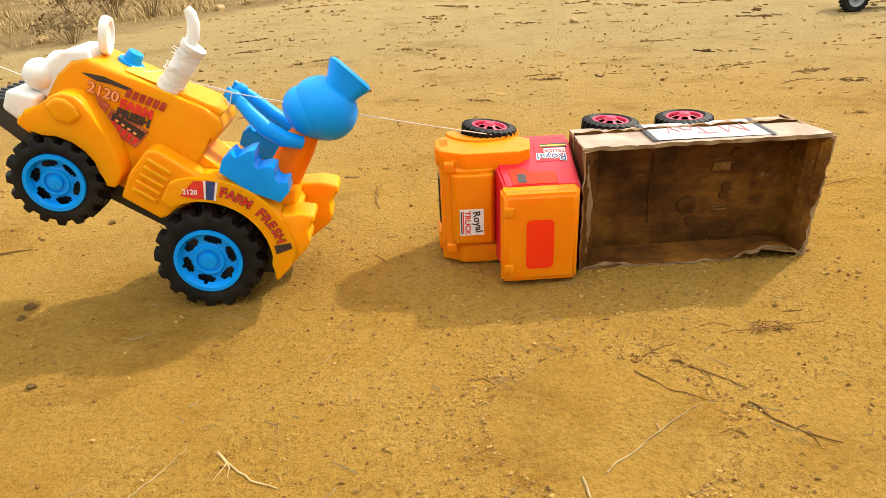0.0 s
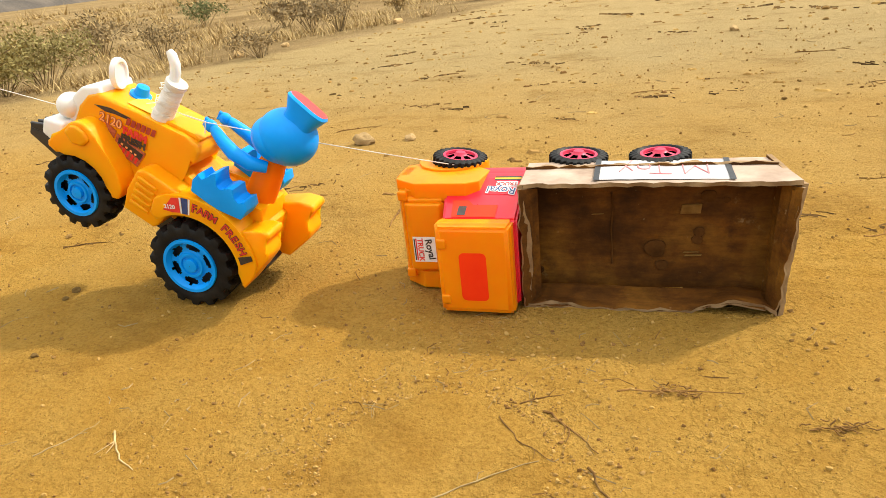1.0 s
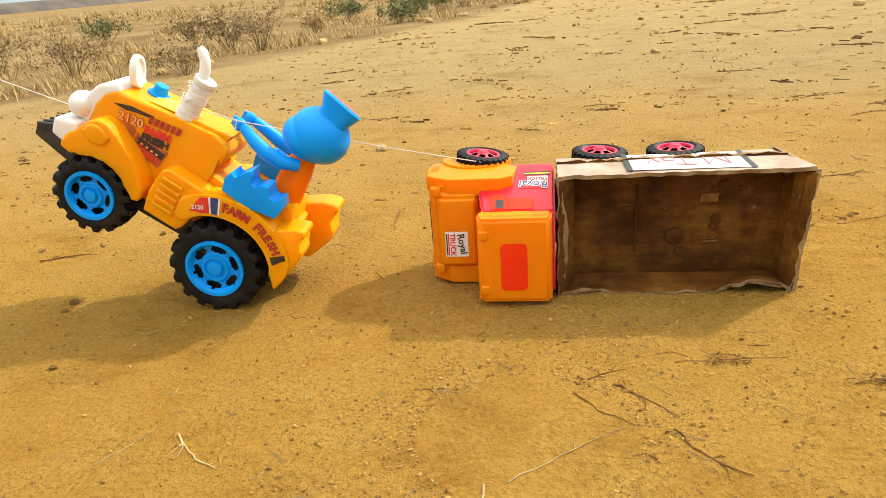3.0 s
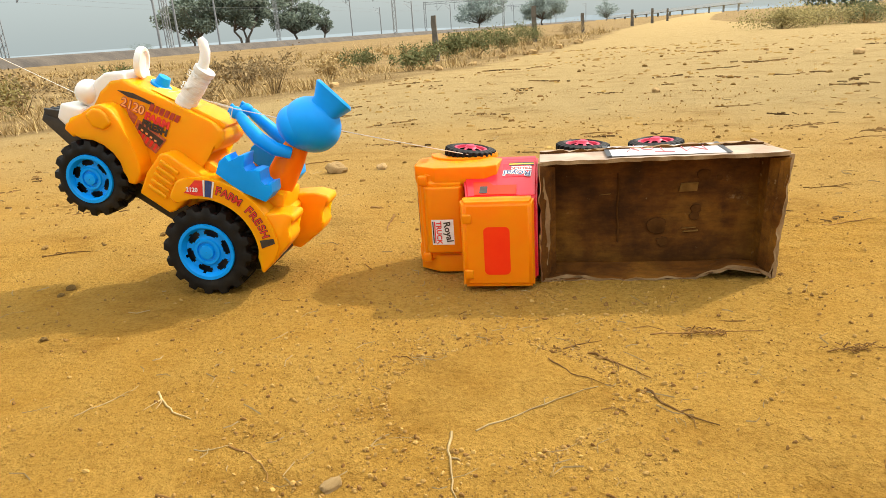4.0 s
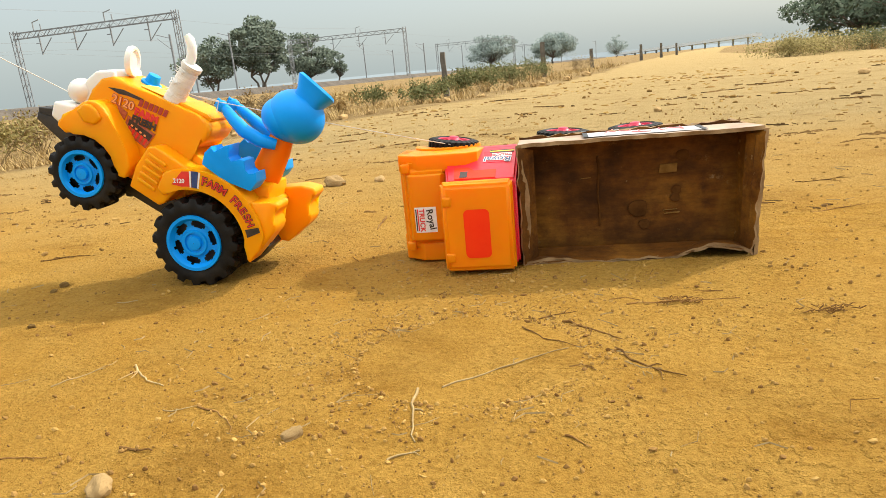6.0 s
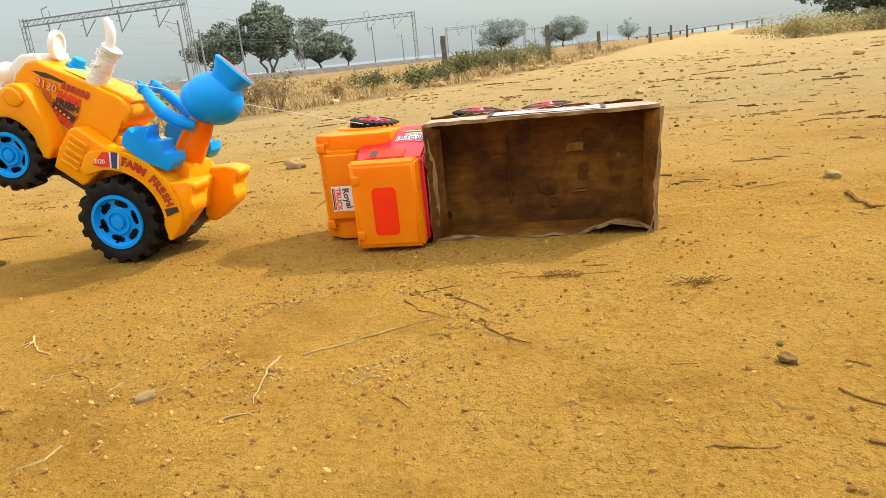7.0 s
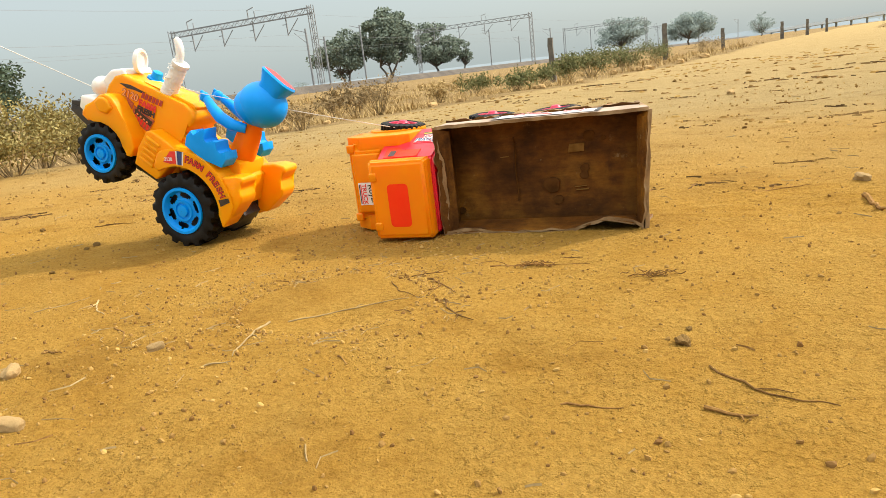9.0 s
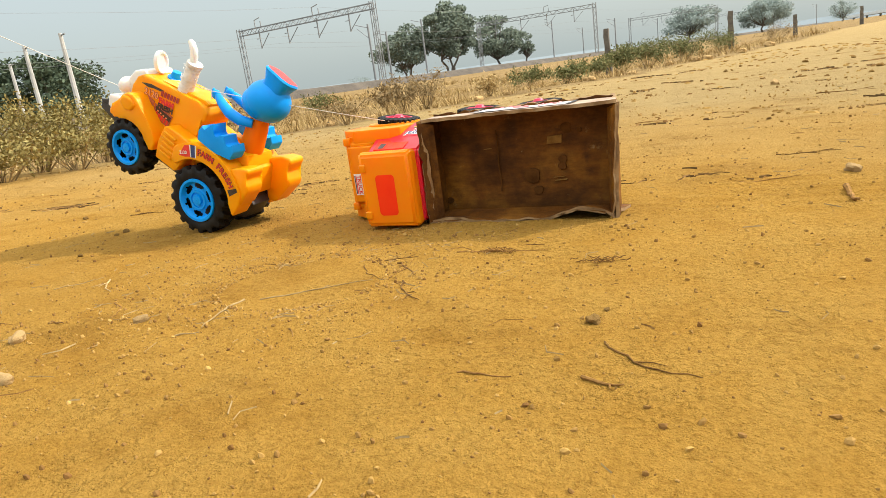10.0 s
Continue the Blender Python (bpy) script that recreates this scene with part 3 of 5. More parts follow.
    prism(bm, [(0.264, 0.08), (0.286, 0.086), (0.286, 0.128), (0.276, 0.15), (0.25, 0.168), (0.24, 0.154)], -0.04, 0.04, 0.006, 3)
    part("headlamp_bar", bm, WHITE, tractor, "white plastic headlamp bar")
    bm = bmesh.new()
    lathe(bm, [(0.0005, 0.002), (0.0115, 0.002), (0.014, 0.005), (0.0175, 0.005), (0.0185, 0.0), (0.0175, -0.005), (0.014, -0.005), (0.0005, -0.004)], 32)
    bm.transform(Matrix.Translation((0.247, 0.002, 0.184)) @ Matrix.Rotation(radians(22), 4, "Y") @ Matrix.Diagonal((1, 1, 1.35, 1)) @ Matrix.Rotation(radians(94), 4, "Z"))
    part("lamp_ring", bm, WHITE, tractor)
    # exhaust stack wound with thread
    bm = bmesh.new()
    prof = [(0.0005, 0.0), (0.016, 0.0), (0.0165, 0.008)] + [(0.0156 - 0.00008 * k + 0.0006 * math.sin(k * 2.1) + 0.0003 * (k % 2), 0.01 + k * 0.0035) for k in range(15)] + [(0.0165, 0.064), (0.0165, 0.07), (0.0005, 0.071)]
    lathe(bm, prof, 28)
    bm.transform(Matrix.Translation((0.15, 0.022, 0.168)) @ Matrix.Rotation(radians(90), 4, "X") @ Matrix.Rotation(radians(4), 4, "Z"))
    stack = part("exhaust_pipe", bm, THREAD, tractor, "white exhaust stack wound with thread")
    bm = bmesh.new()
    tube(bm, [(0.15, 0.022, 0.234), (0.152, 0.022, 0.25), (0.157, 0.022, 0.262), (0.166, 0.022, 0.272), (0.172, 0.022, 0.275)], [0.008, 0.008, 0.0078, 0.0072, 0.005], 14)
    part("pipe_tip", bm, WHITE, stack)
    for k in range(3):
        bm = bmesh.new()
        pts = []
        for i in range(26):
            a = i * 0.55 + k
            rr = 0.0165 + 0.0035 * noise.noise(Vector((i * 0.7, k * 9, 0)))
            pts.append((0.15 + rr * math.cos(a), 0.022 + rr * math.sin(a), 0.178 + 0.002 * i + 0.006 * noise.noise(Vector((i * 0.4, 3 + k, 0)))))
        tube(bm, pts, 0.0005, 4)
        part("loose_thread", bm, THREAD, stack)
    # blue beacon on the hood
    bm = bmesh.new()
    lathe(bm, [(0.0005, 0.0), (0.017, 0.0), (0.0165, 0.004), (0.012, 0.005), (0.0095, 0.018), (0.0005, 0.019)], 20)
    bm.transform(Matrix.Translation((0.21, -0.01, 0.162)) @ Matrix.Rotation(radians(90), 4, "X"))
    part("beacon", bm, BLUE, tractor, "small blue plastic beacon")
    # top sticker
    bm = bmesh.new()
    for k, (u0, u1, m) in enumerate(((0.13, 0.205, 0),)):
        box(bm, (u0, -0.008, 0.0), (u1, 0.03, 0.0012), 0, mat=0)
    bm.transform(Matrix.Translation((0, 0, 0.1865)) @ Matrix.Rotation(radians(8.5), 4, "Y") @ Matrix.Translation((0.0, 0, 0.0085)))
    part("top_sticker", bm, PRINT_YELLOW, tractor, "yellow and black striped sticker")
    return stack


stack = build_tractor()


def tractor_decals():
    """Stickers on the side towards +y."""
    flip = Matrix.Rotation(math.pi, 4, "Z")
    lean = Matrix.Rotation(radians(9), 4, "Y")
    side = part("side_sticker", prism(bmesh.new(), [(0.197, 0.088), (0.151, 0.082), (0.145, 0.112), (0.198, 0.116)], 0.0435, 0.0442, 0), PRINT_BROWN, tractor, "printed sticker with a model number")
    bm = bmesh.new()
    prism(bm, [(0.245, 0.139), (0.236, 0.143), (0.22, 0.149), (0.185, 0.153), (0.185, 0.149), (0.21, 0.144), (0.225, 0.139)], 0.0436, 0.0444, 0)
    part("stripe", bm, INK_DARK, side)
    bm = bmesh.new()
    prism(bm, [(0.222, 0.123), (0.2, 0.119), (0.201, 0.1)], 0.0436, 0.0444, 0)
    part("wedge", bm, PRINT_BROWN, side)
    for grow, mat, dy in ((0.0012, PRINT_BROWN, 0.0), (0.0002, PRINT_PEACH, 0.0007)):
        bm = bmesh.new()
        joined(bm, lettering("2120", 0.0195, grow), Matrix.Translation((0.213, 0.0446 + dy, 0.13)) @ lean @ flip)
        part("number", bm, mat, side)
    bm = bmesh.new()
    for k in range(6):
        x, z = 0.189 - k * 0.0085, 0.139 + k * 0.0014
        prism(bm, [(x, z), (x - 0.0062, z + 0.001), (x - 0.0062, z + 0.013), (x, z + 0.012)], 0.0443, 0.0449, 0)
    part("print_bar", bm, PRINT_DARK_RED, side)
    for word, x, z, size, mat in (("FARM", 0.17, 0.131, 0.0165, PRINT_RED), ("FRESH", 0.169, 0.1185, 0.0155, INK_DARK)):
        bm = bmesh.new()
        joined(bm, lettering(word, size, 0.001), Matrix.Translation((x, 0.0446, z)) @ lean @ flip)
        part("word", bm, mat, side)
    bm = bmesh.new()
    prism(bm, [(0.192, 0.102), (0.15, 0.096), (0.148, 0.108), (0.193, 0.112)], 0.0443, 0.0449, 0)
    part("print_block", bm, INK_DARK, side)
    bm = bmesh.new()
    for k in range(5):
        x, z = 0.19 - k * 0.008, 0.09 - k * 0.001
        prism(bm, [(x, z), (x - 0.0035, z), (x - 0.005, z + 0.011), (x - 0.001, z + 0.012)], 0.0443, 0.0449, 0)
    part("print_bar", bm, PRINT_RED, side)
    bm = bmesh.new()
    for k in range(4):
        x, z = 0.187 - k * 0.0085, 0.103 - k * 0.0012
        prism(bm, [(x, z), (x - 0.004, z), (x - 0.004, z + 0.003), (x, z + 0.003)], 0.045, 0.0454, 0)
    part("print_bar", bm, PRINT_PEACH, side)
    # arched sticker on the rear fender
    y = 0.0832
    bm = bmesh.new()
    prism(bm, arc(0, 0, 0.118, 56, 62, 4) + arc(0, 0, 0.094, 62, 54, 4) + arc(0, 0, 0.101, 44, 45, 2), y, y + 0.0006, 0)
    arch = part("fender_sticker", bm, PRINT_RED, tractor, "red and navy arched sticker")
    bm = bmesh.new()
    prism(bm, arc(0, 0, 0.119, 64, 69.5, 4) + arc(0, 0, 0.093, 69.5, 64, 4), y, y + 0.0006, 0)
    part("stripe", bm, PRINT_NAVY, arch)
    for a0 in (62.3, 69.9):
        bm = bmesh.new()
        prism(bm, arc(0, 0, 0.119, a0, a0 + 1.3, 2) + arc(0, 0, 0.093, a0 + 1.3, a0, 2), y, y + 0.0006, 0)
        part("stripe", bm, PRINT_WHITE, arch)
    bm = bmesh.new()
    joined(bm, lettering("2120", 0.0095, 0.0002), Matrix.Translation((0.063, y + 0.0012, 0.082)) @ Matrix.Rotation(radians(30), 4, "Y") @ flip)
    part("number", bm, PRINT_WHITE, arch)
    word = "FARM FRESH"
    for grow, mat, dy, nm in ((0.0009, INK_DARK, 0.0006, "letter_edge"), (0.0, PRINT_RED, 0.0012, "letter")):
        for k, ch in enumerate(word):
            if ch == " ":
                continue
            a = radians(75.5 + k * 5.9)
            bm = bmesh.new()
            turn = Matrix.Rotation(math.pi / 2 - a, 4, "Y")
            joined(bm, lettering(ch, 0.0195 if ch == "F" else 0.0175, grow or 0.0001), Matrix.Translation((0.1065 * math.cos(a), y + dy, 0.1065 * math.sin(a))) @ turn @ flip)
            part(nm, bm, mat, arch)
    bm = bmesh.new()
    prism(bm, arc(0, 0, 0.118, 134, 138, 2) + arc(0, 0, 0.095, 141, 133, 3), y, y + 0.0007, 0)
    part("corner_mark", bm, INK_DARK, arch)


tractor_decals()


# ---- toy figure on the tractor: one plain mesh ----
def toy_figure():
    bm = bmesh.new()
    # head: an egg, drawn out below
    ball(bm, (-0.033, 0.0, 0.25), (0.047, 0.046, 0.043), 0, 4)
    # chin and cheeks
    ball(bm, (-0.023, 0.0, 0.238), (0.044, 0.042, 0.034), 0, 4)
    # hat: flared block with a flat top, tipped back
    tip = Matrix.Translation((-0.037, 0, 0.279)) @ Matrix.Rotation(radians(-9), 4, "Y") @ Matrix.Rotation(radians(16), 4, "X") @ Matrix.Translation((0.018, 0, -0.285))
    ring = []
    for z, hx, hy, cx in ((0.275, 0.024, 0.024, -0.02), (0.294, 0.025, 0.025, -0.019), (0.314, 0.034, 0.032, -0.016), (0.318, 0.031, 0.029, -0.016)):
        ring.append([bm.verts.new(tip @ Vector((cx + hx * math.copysign(abs(math.cos(a)) ** 0.6, math.cos(a)), hy * math.copysign(abs(math.sin(a)) ** 0.6, math.sin(a)), z))) for a in [k * math.tau / 24 for k in range(24)]])
    for a, b in zip(ring, ring[1:]):
        for k in range(24):
            bm.faces.new((a[k], a[(k + 1) % 24], b[(k + 1) % 24], b[k]))
    top = bm.faces.new(ring[-1])
    bmesh.ops.inset_individual(bm, faces=[top], thickness=0.015)
    top.material_index = 2
    # torso
    tube(bm, [(-0.032, 0, 0.115), (-0.031, 0, 0.15), (-0.029, 0, 0.185), (-0.028, 0, 0.208), (-0.029, 0, 0.22)], [0.026, 0.025, 0.023, 0.019, 0.014], 20, 1)
    # arms to the wheel
    for s in (1, -1):
        tube(bm, [(-0.03, 0.022 * s, 0.198), (-0.006, 0.032 * s, 0.193), (0.022, 0.034 * s, 0.194), (0.045, 0.03 * s, 0.199), (0.064, 0.024 * s, 0.204), (0.072, 0.022 * s, 0.206)], [0.009, 0.0115, 0.0115, 0.01, 0.0085, 0.006], 14, 0)
        ball(bm, (0.075, 0.021 * s, 0.205), (0.011, 0.009, 0.0105), 0, 2)
        for k in range(3):
            tube(bm, [(0.077, 0.021 * s, 0.2 + 0.005 * k), (0.087, 0.019 * s, 0.201 + 0.005 * k)], 0.0032, 8, 0)
        # legs and boots
        boot = [(0.044, 0.124), (0.048, 0.143), (0.043, 0.158), (0.034, 0.15), (0.026, 0.168), (0.018, 0.176), (0.012, 0.156), (0.004, 0.152), (-0.005, 0.164), (-0.014, 0.167), (-0.021, 0.152), (-0.03, 0.15), (-0.037, 0.16), (-0.046, 0.147), (-0.043, 0.128), (0.0, 0.12)]
        prism(bm, boot, *((0.04, 0.078) if s > 0 else (-0.084, -0.046)), 0.0016, 2, 0)
    ob = finish("toy_figure", bm, [BLUE, ORANGE_DEEP, PRINT_RED], None, "", 32)
    ob.matrix_world = TR_POSE
    return tagged(ob, "blue plastic toy figure in orange overalls seated on the toy tractor", "toy figure")


toy_figure()


# ---- toy truck, lying on its side with its roof to the front ----
truck = thing("toy_truck", pose(0, 0, 0), "orange and red toy truck with cardboard bed lying overturned", "toy truck")


def sheet(corners, nu, nv, thick, wob, seed, edge=None):
    """A crumpled board between four corners (a, b along u; d, c opposite), thickened along its normal."""
    bm = bmesh.new()
    a, b, c, d = [Vector(q) for q in corners]
    nrm = (b - a).cross(d - a).normalized()
    lay = []
    for k in (0, 1):
        rows = []
        for j in range(nv + 1):
            row = []
            for i in range(nu + 1):
                u, v = i / nu, j / nv
                q = (a * (1 - u) + b * u) * (1 - v) + (d * (1 - u) + c * u) * v
                off = wob * (noise.noise(q * 13 + Vector((seed, 0, 0))) + 0.6 * noise.noise(q * 37 + Vector((0, seed, 0))))
                q = q + nrm * (off * (0.35 + 0.65 * v) + k * thick)
                if edge:
                    q = q + Vector(edge(u, v))
                if v > 0.99:
                    q = q + (d - a).normalized() * (0.006 * noise.noise(q * 45 + Vector((seed, 9, 0))) + 0.004 * noise.noise(q * 120))
                row.append(bm.verts.new(q))
            rows.append(row)
        lay.append(rows)
    for k, rows in enumerate(lay):
        for r0, r1 in zip(rows, rows[1:]):
            for i in range(nu):
                bm.faces.new((r0[i], r0[i + 1], r1[i + 1], r1[i])).material_index = 0
    rim = [(lay[0][j][0], lay[1][j][0]) for j in range(nv + 1)]
    rim2 = [(lay[0][j][nu], lay[1][j][nu]) for j in range(nv + 1)]
    low = [(lay[0][0][i], lay[1][0][i]) for i in range(nu + 1)]
    top = [(lay[0][nv][i], lay[1][nv][i]) for i in range(nu + 1)]
    for strip, mi in ((rim, 1), (rim2, 1), (low, 1), (top, 1)):
        for (p0, p1), (q0, q1) in zip(strip, strip[1:]):
            bm.faces.new((p0, q0, q1, p1)).material_index = mi
    return bm


BX0, BX1, BZ0, BZ1, BD = 0.002, 0.37, 0.002, 0.2, 0.108


def cargo_bed():
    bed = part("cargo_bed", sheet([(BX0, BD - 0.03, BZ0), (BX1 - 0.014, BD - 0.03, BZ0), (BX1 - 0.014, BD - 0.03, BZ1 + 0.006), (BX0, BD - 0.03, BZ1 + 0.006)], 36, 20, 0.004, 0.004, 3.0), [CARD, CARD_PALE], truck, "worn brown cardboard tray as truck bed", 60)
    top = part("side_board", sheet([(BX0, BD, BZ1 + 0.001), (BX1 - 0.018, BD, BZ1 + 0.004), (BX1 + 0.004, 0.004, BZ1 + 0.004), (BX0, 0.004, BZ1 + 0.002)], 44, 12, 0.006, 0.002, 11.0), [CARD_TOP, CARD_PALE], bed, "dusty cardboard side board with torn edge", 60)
    part("side_board", sheet([(BX0, BD, BZ0 + 0.001), (BX1, BD, BZ0 + 0.001), (BX1 - 0.01, 0.0, BZ0), (BX0, 0.0, BZ0)], 44, 12, 0.006, 0.004, 23.0, lambda u, v: (0, 0, v * (0.004 + 0.016 * math.exp(-(((u - 0.84) / 0.13) ** 2)) + 0.004 * math.sin(u * 9)))), [CARD, CARD_PALE], bed, "sagging cardboard side board", 60)
    part("end_board", sheet([(BX1 - 0.024, BD, BZ0), (BX1 - 0.024, BD, BZ1 + 0.008), (BX1 + 0.002, 0.003, BZ1), (BX1 - 0.008, 0.0, BZ0)], 24, 12, 0.007, 0.0045, 31.0), [CARD, CARD_PALE], bed, "cardboard end board", 60)
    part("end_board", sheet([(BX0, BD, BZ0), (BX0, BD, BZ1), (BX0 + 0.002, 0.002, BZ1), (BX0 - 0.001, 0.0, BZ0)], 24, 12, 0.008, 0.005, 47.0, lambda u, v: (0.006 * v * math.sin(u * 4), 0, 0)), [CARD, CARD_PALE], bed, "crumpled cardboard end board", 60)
    # rim folds round the opening
    for pts in ([(BX0 + 0.012, 0.012, 0.012), (BX0 + 0.013, 0.012, 0.1), (BX0 + 0.012, 0.014, 0.19)], [(BX1 - 0.01, 0.012, 0.02), (BX1 - 0.004, 0.012, 0.1), (BX1 - 0.002, 0.012, 0.19)]):
        bm = bmesh.new()
        q = []
        for i in range(15):
            u = i / 14
            a, b, c = [Vector(v) for v in pts]
            q.append((a * (1 - u) + b * u) * (1 - u) + (b * (1 - u) + c * u) * u + Vector((0.002 * noise.noise(Vector((i * 0.6, pts[0][0] * 50, 0))), 0, 0)))
        tube(bm, q, [0.006 + 0.004 * noise.noise(Vector((i * 0.7, 4, 0))) for i in range(15)], 7)
        part("folded_edge", bm, CARD, bed)
    # paper label with pen strokes and tape

    def board_z(x, y):
        v = (BD - y) / (BD - 0.004)
        z = (BZ1 + 0.0025) * (1 - v) + (BZ1 + 0.003) * v
        q = Vector((x, y, z))
        return z - 0.002 * (noise.noise(q * 13 + Vector((11.0, 0, 0))) + 0.6 * noise.noise(q * 37 + Vector((0, 11.0, 0)))) * (0.35 + 0.65 * v) + 0.0016

    bm = bmesh.new()
    v = [bm.verts.new((0.114 + 0.173 * i / 12, 0.014 + (0.088 * j / 4), board_z(0.114 + 0.173 * i / 12, 0.014 + (0.088 * j / 4)))) for j in range(5) for i in range(13)]
    for j in range(4):
        for i in range(12):
            bm.faces.new((v[j * 13 + i], v[j * 13 + i + 1], v[j * 13 + i + 14], v[j * 13 + i + 13]))

    def strip(b, x):
        q = [b.verts.new((x + dx, 0.011 + 0.0955 * j / 8, board_z(x + dx, 0.011 + 0.0955 * j / 8) + 0.0009)) for j in range(9) for dx in (-0.004, 0.004)]
        for j in range(8):
            b.faces.new((q[2 * j], q[2 * j + 1], q[2 * j + 3], q[2 * j + 2]))

    paper = part("paper_label", bm, PAPER, bed, "white paper label with red pen writing")
    bm = bmesh.new()
    strokes = [[(0.263, 0.09), (0.262, 0.035)], [(0.262, 0.035), (0.246, 0.07)], [(0.246, 0.07), (0.231, 0.037)], [(0.231, 0.037), (0.229, 0.09)],
               [(0.213, 0.036), (0.183, 0.038)], [(0.198, 0.037), (0.197, 0.09)],
               [(0.176 + 0.009 * math.cos(a), 0.07 + 0.014 * math.sin(a)) for a in [k * math.tau / 10 for k in range(11)]],
               [(0.16, 0.05), (0.152, 0.07)], [(0.142, 0.048), (0.158, 0.098)]]
    for st in strokes:
        tube(bm, [(x, y, board_z(x, y) + 0.0004) for x, y in st], 0.0011, 5)
    part("pen_stroke", bm, INK_RED, paper)
    bm = bmesh.new()
    strip(bm, 0.1105)
    part("tape", bm, TAPE, paper)
    bm = bmesh.new()
    strip(bm, 0.2905)
    part("tape", bm, TAPE, paper)
    # slit and punched marks in the bed
    bm = bmesh.new()
    fy = BD - 0.037
    tube(bm, [(0.131 + 0.001 * math.sin(i), fy, 0.045 + i * 0.012) for i in range(11)], 0.0016, 5)
    part("slit", bm, CARD_DARK, bed)
    for cx, cz, rr in ((0.196, 0.072, 0.0155), (0.206, 0.044, 0.009), (0.268, 0.158, 0.0105), (0.292, 0.152, 0.005), (0.256, 0.088, 0.008), (0.258, 0.101, 0.008), (0.016, 0.03, 0.007)):
        bm = bmesh.new()
        prism(bm, [(cx + rr * math.cos(a) * (1 + 0.12 * math.sin(3 * a + cx * 90)), cz + rr * math.sin(a) * (1 + 0.1 * math.cos(2 * a))) for a in [k * math.tau / 18 for k in range(18)]], fy - 0.0006, fy + 0.006, 0.0005, 1)
        part("round_mark", bm, CARD_DARK, bed)
    for k, (x0, z0, x1, z1) in enumerate(((0.229, 0.13, 0.258, 0.146), (0.238, 0.06, 0.262, 0.0635), (0.236, 0.066, 0.258, 0.0685), (0.1, 0.128, 0.118, 0.131))):
        bm = prism(bmesh.new(), [(x0, z0), (x1, z0 + 0.001), (x1 + 0.0015, z1), (x0 + 0.003, z1 - 0.0015)], fy - 0.0009, fy + 0.006, 0.0004, 1)
        part("scuffed_patch", bm, CARD_LIGHT, bed)
    # flaps folded in along the rim
    part("rim_flap", sheet([(0.024, 0.02, 0.012), (0.024, 0.02, 0.19), (0.001, -0.003, 0.198), (0.0, -0.003, 0.002)], 26, 5, 0.003, 0.004, 61.0), [CARD, CARD_PALE], bed, "torn flap folded in at the rim", 60)
    part("rim_flap", sheet([(0.356, 0.03, 0.19), (0.35, 0.03, 0.016), (0.361, -0.002, 0.004), (0.377, -0.002, 0.197)], 26, 5, 0.003, 0.003, 71.0), [CARD, CARD_PALE], bed, "torn flap folded in at the rim", 60)
    part("rim_flap", sheet([(0.02, 0.05, 0.016), (0.345, 0.05, 0.016), (0.345, -0.002, 0.008), (0.01, -0.002, 0.003)], 40, 6, 0.003, 0.004, 83.0, lambda u, v: (0, 0, v * 0.014 * math.exp(-(((u - 0.88) / 0.12) ** 2)))), [CARD, CARD_PALE], bed, "creased flap along the lower rim", 60)


cargo_bed()


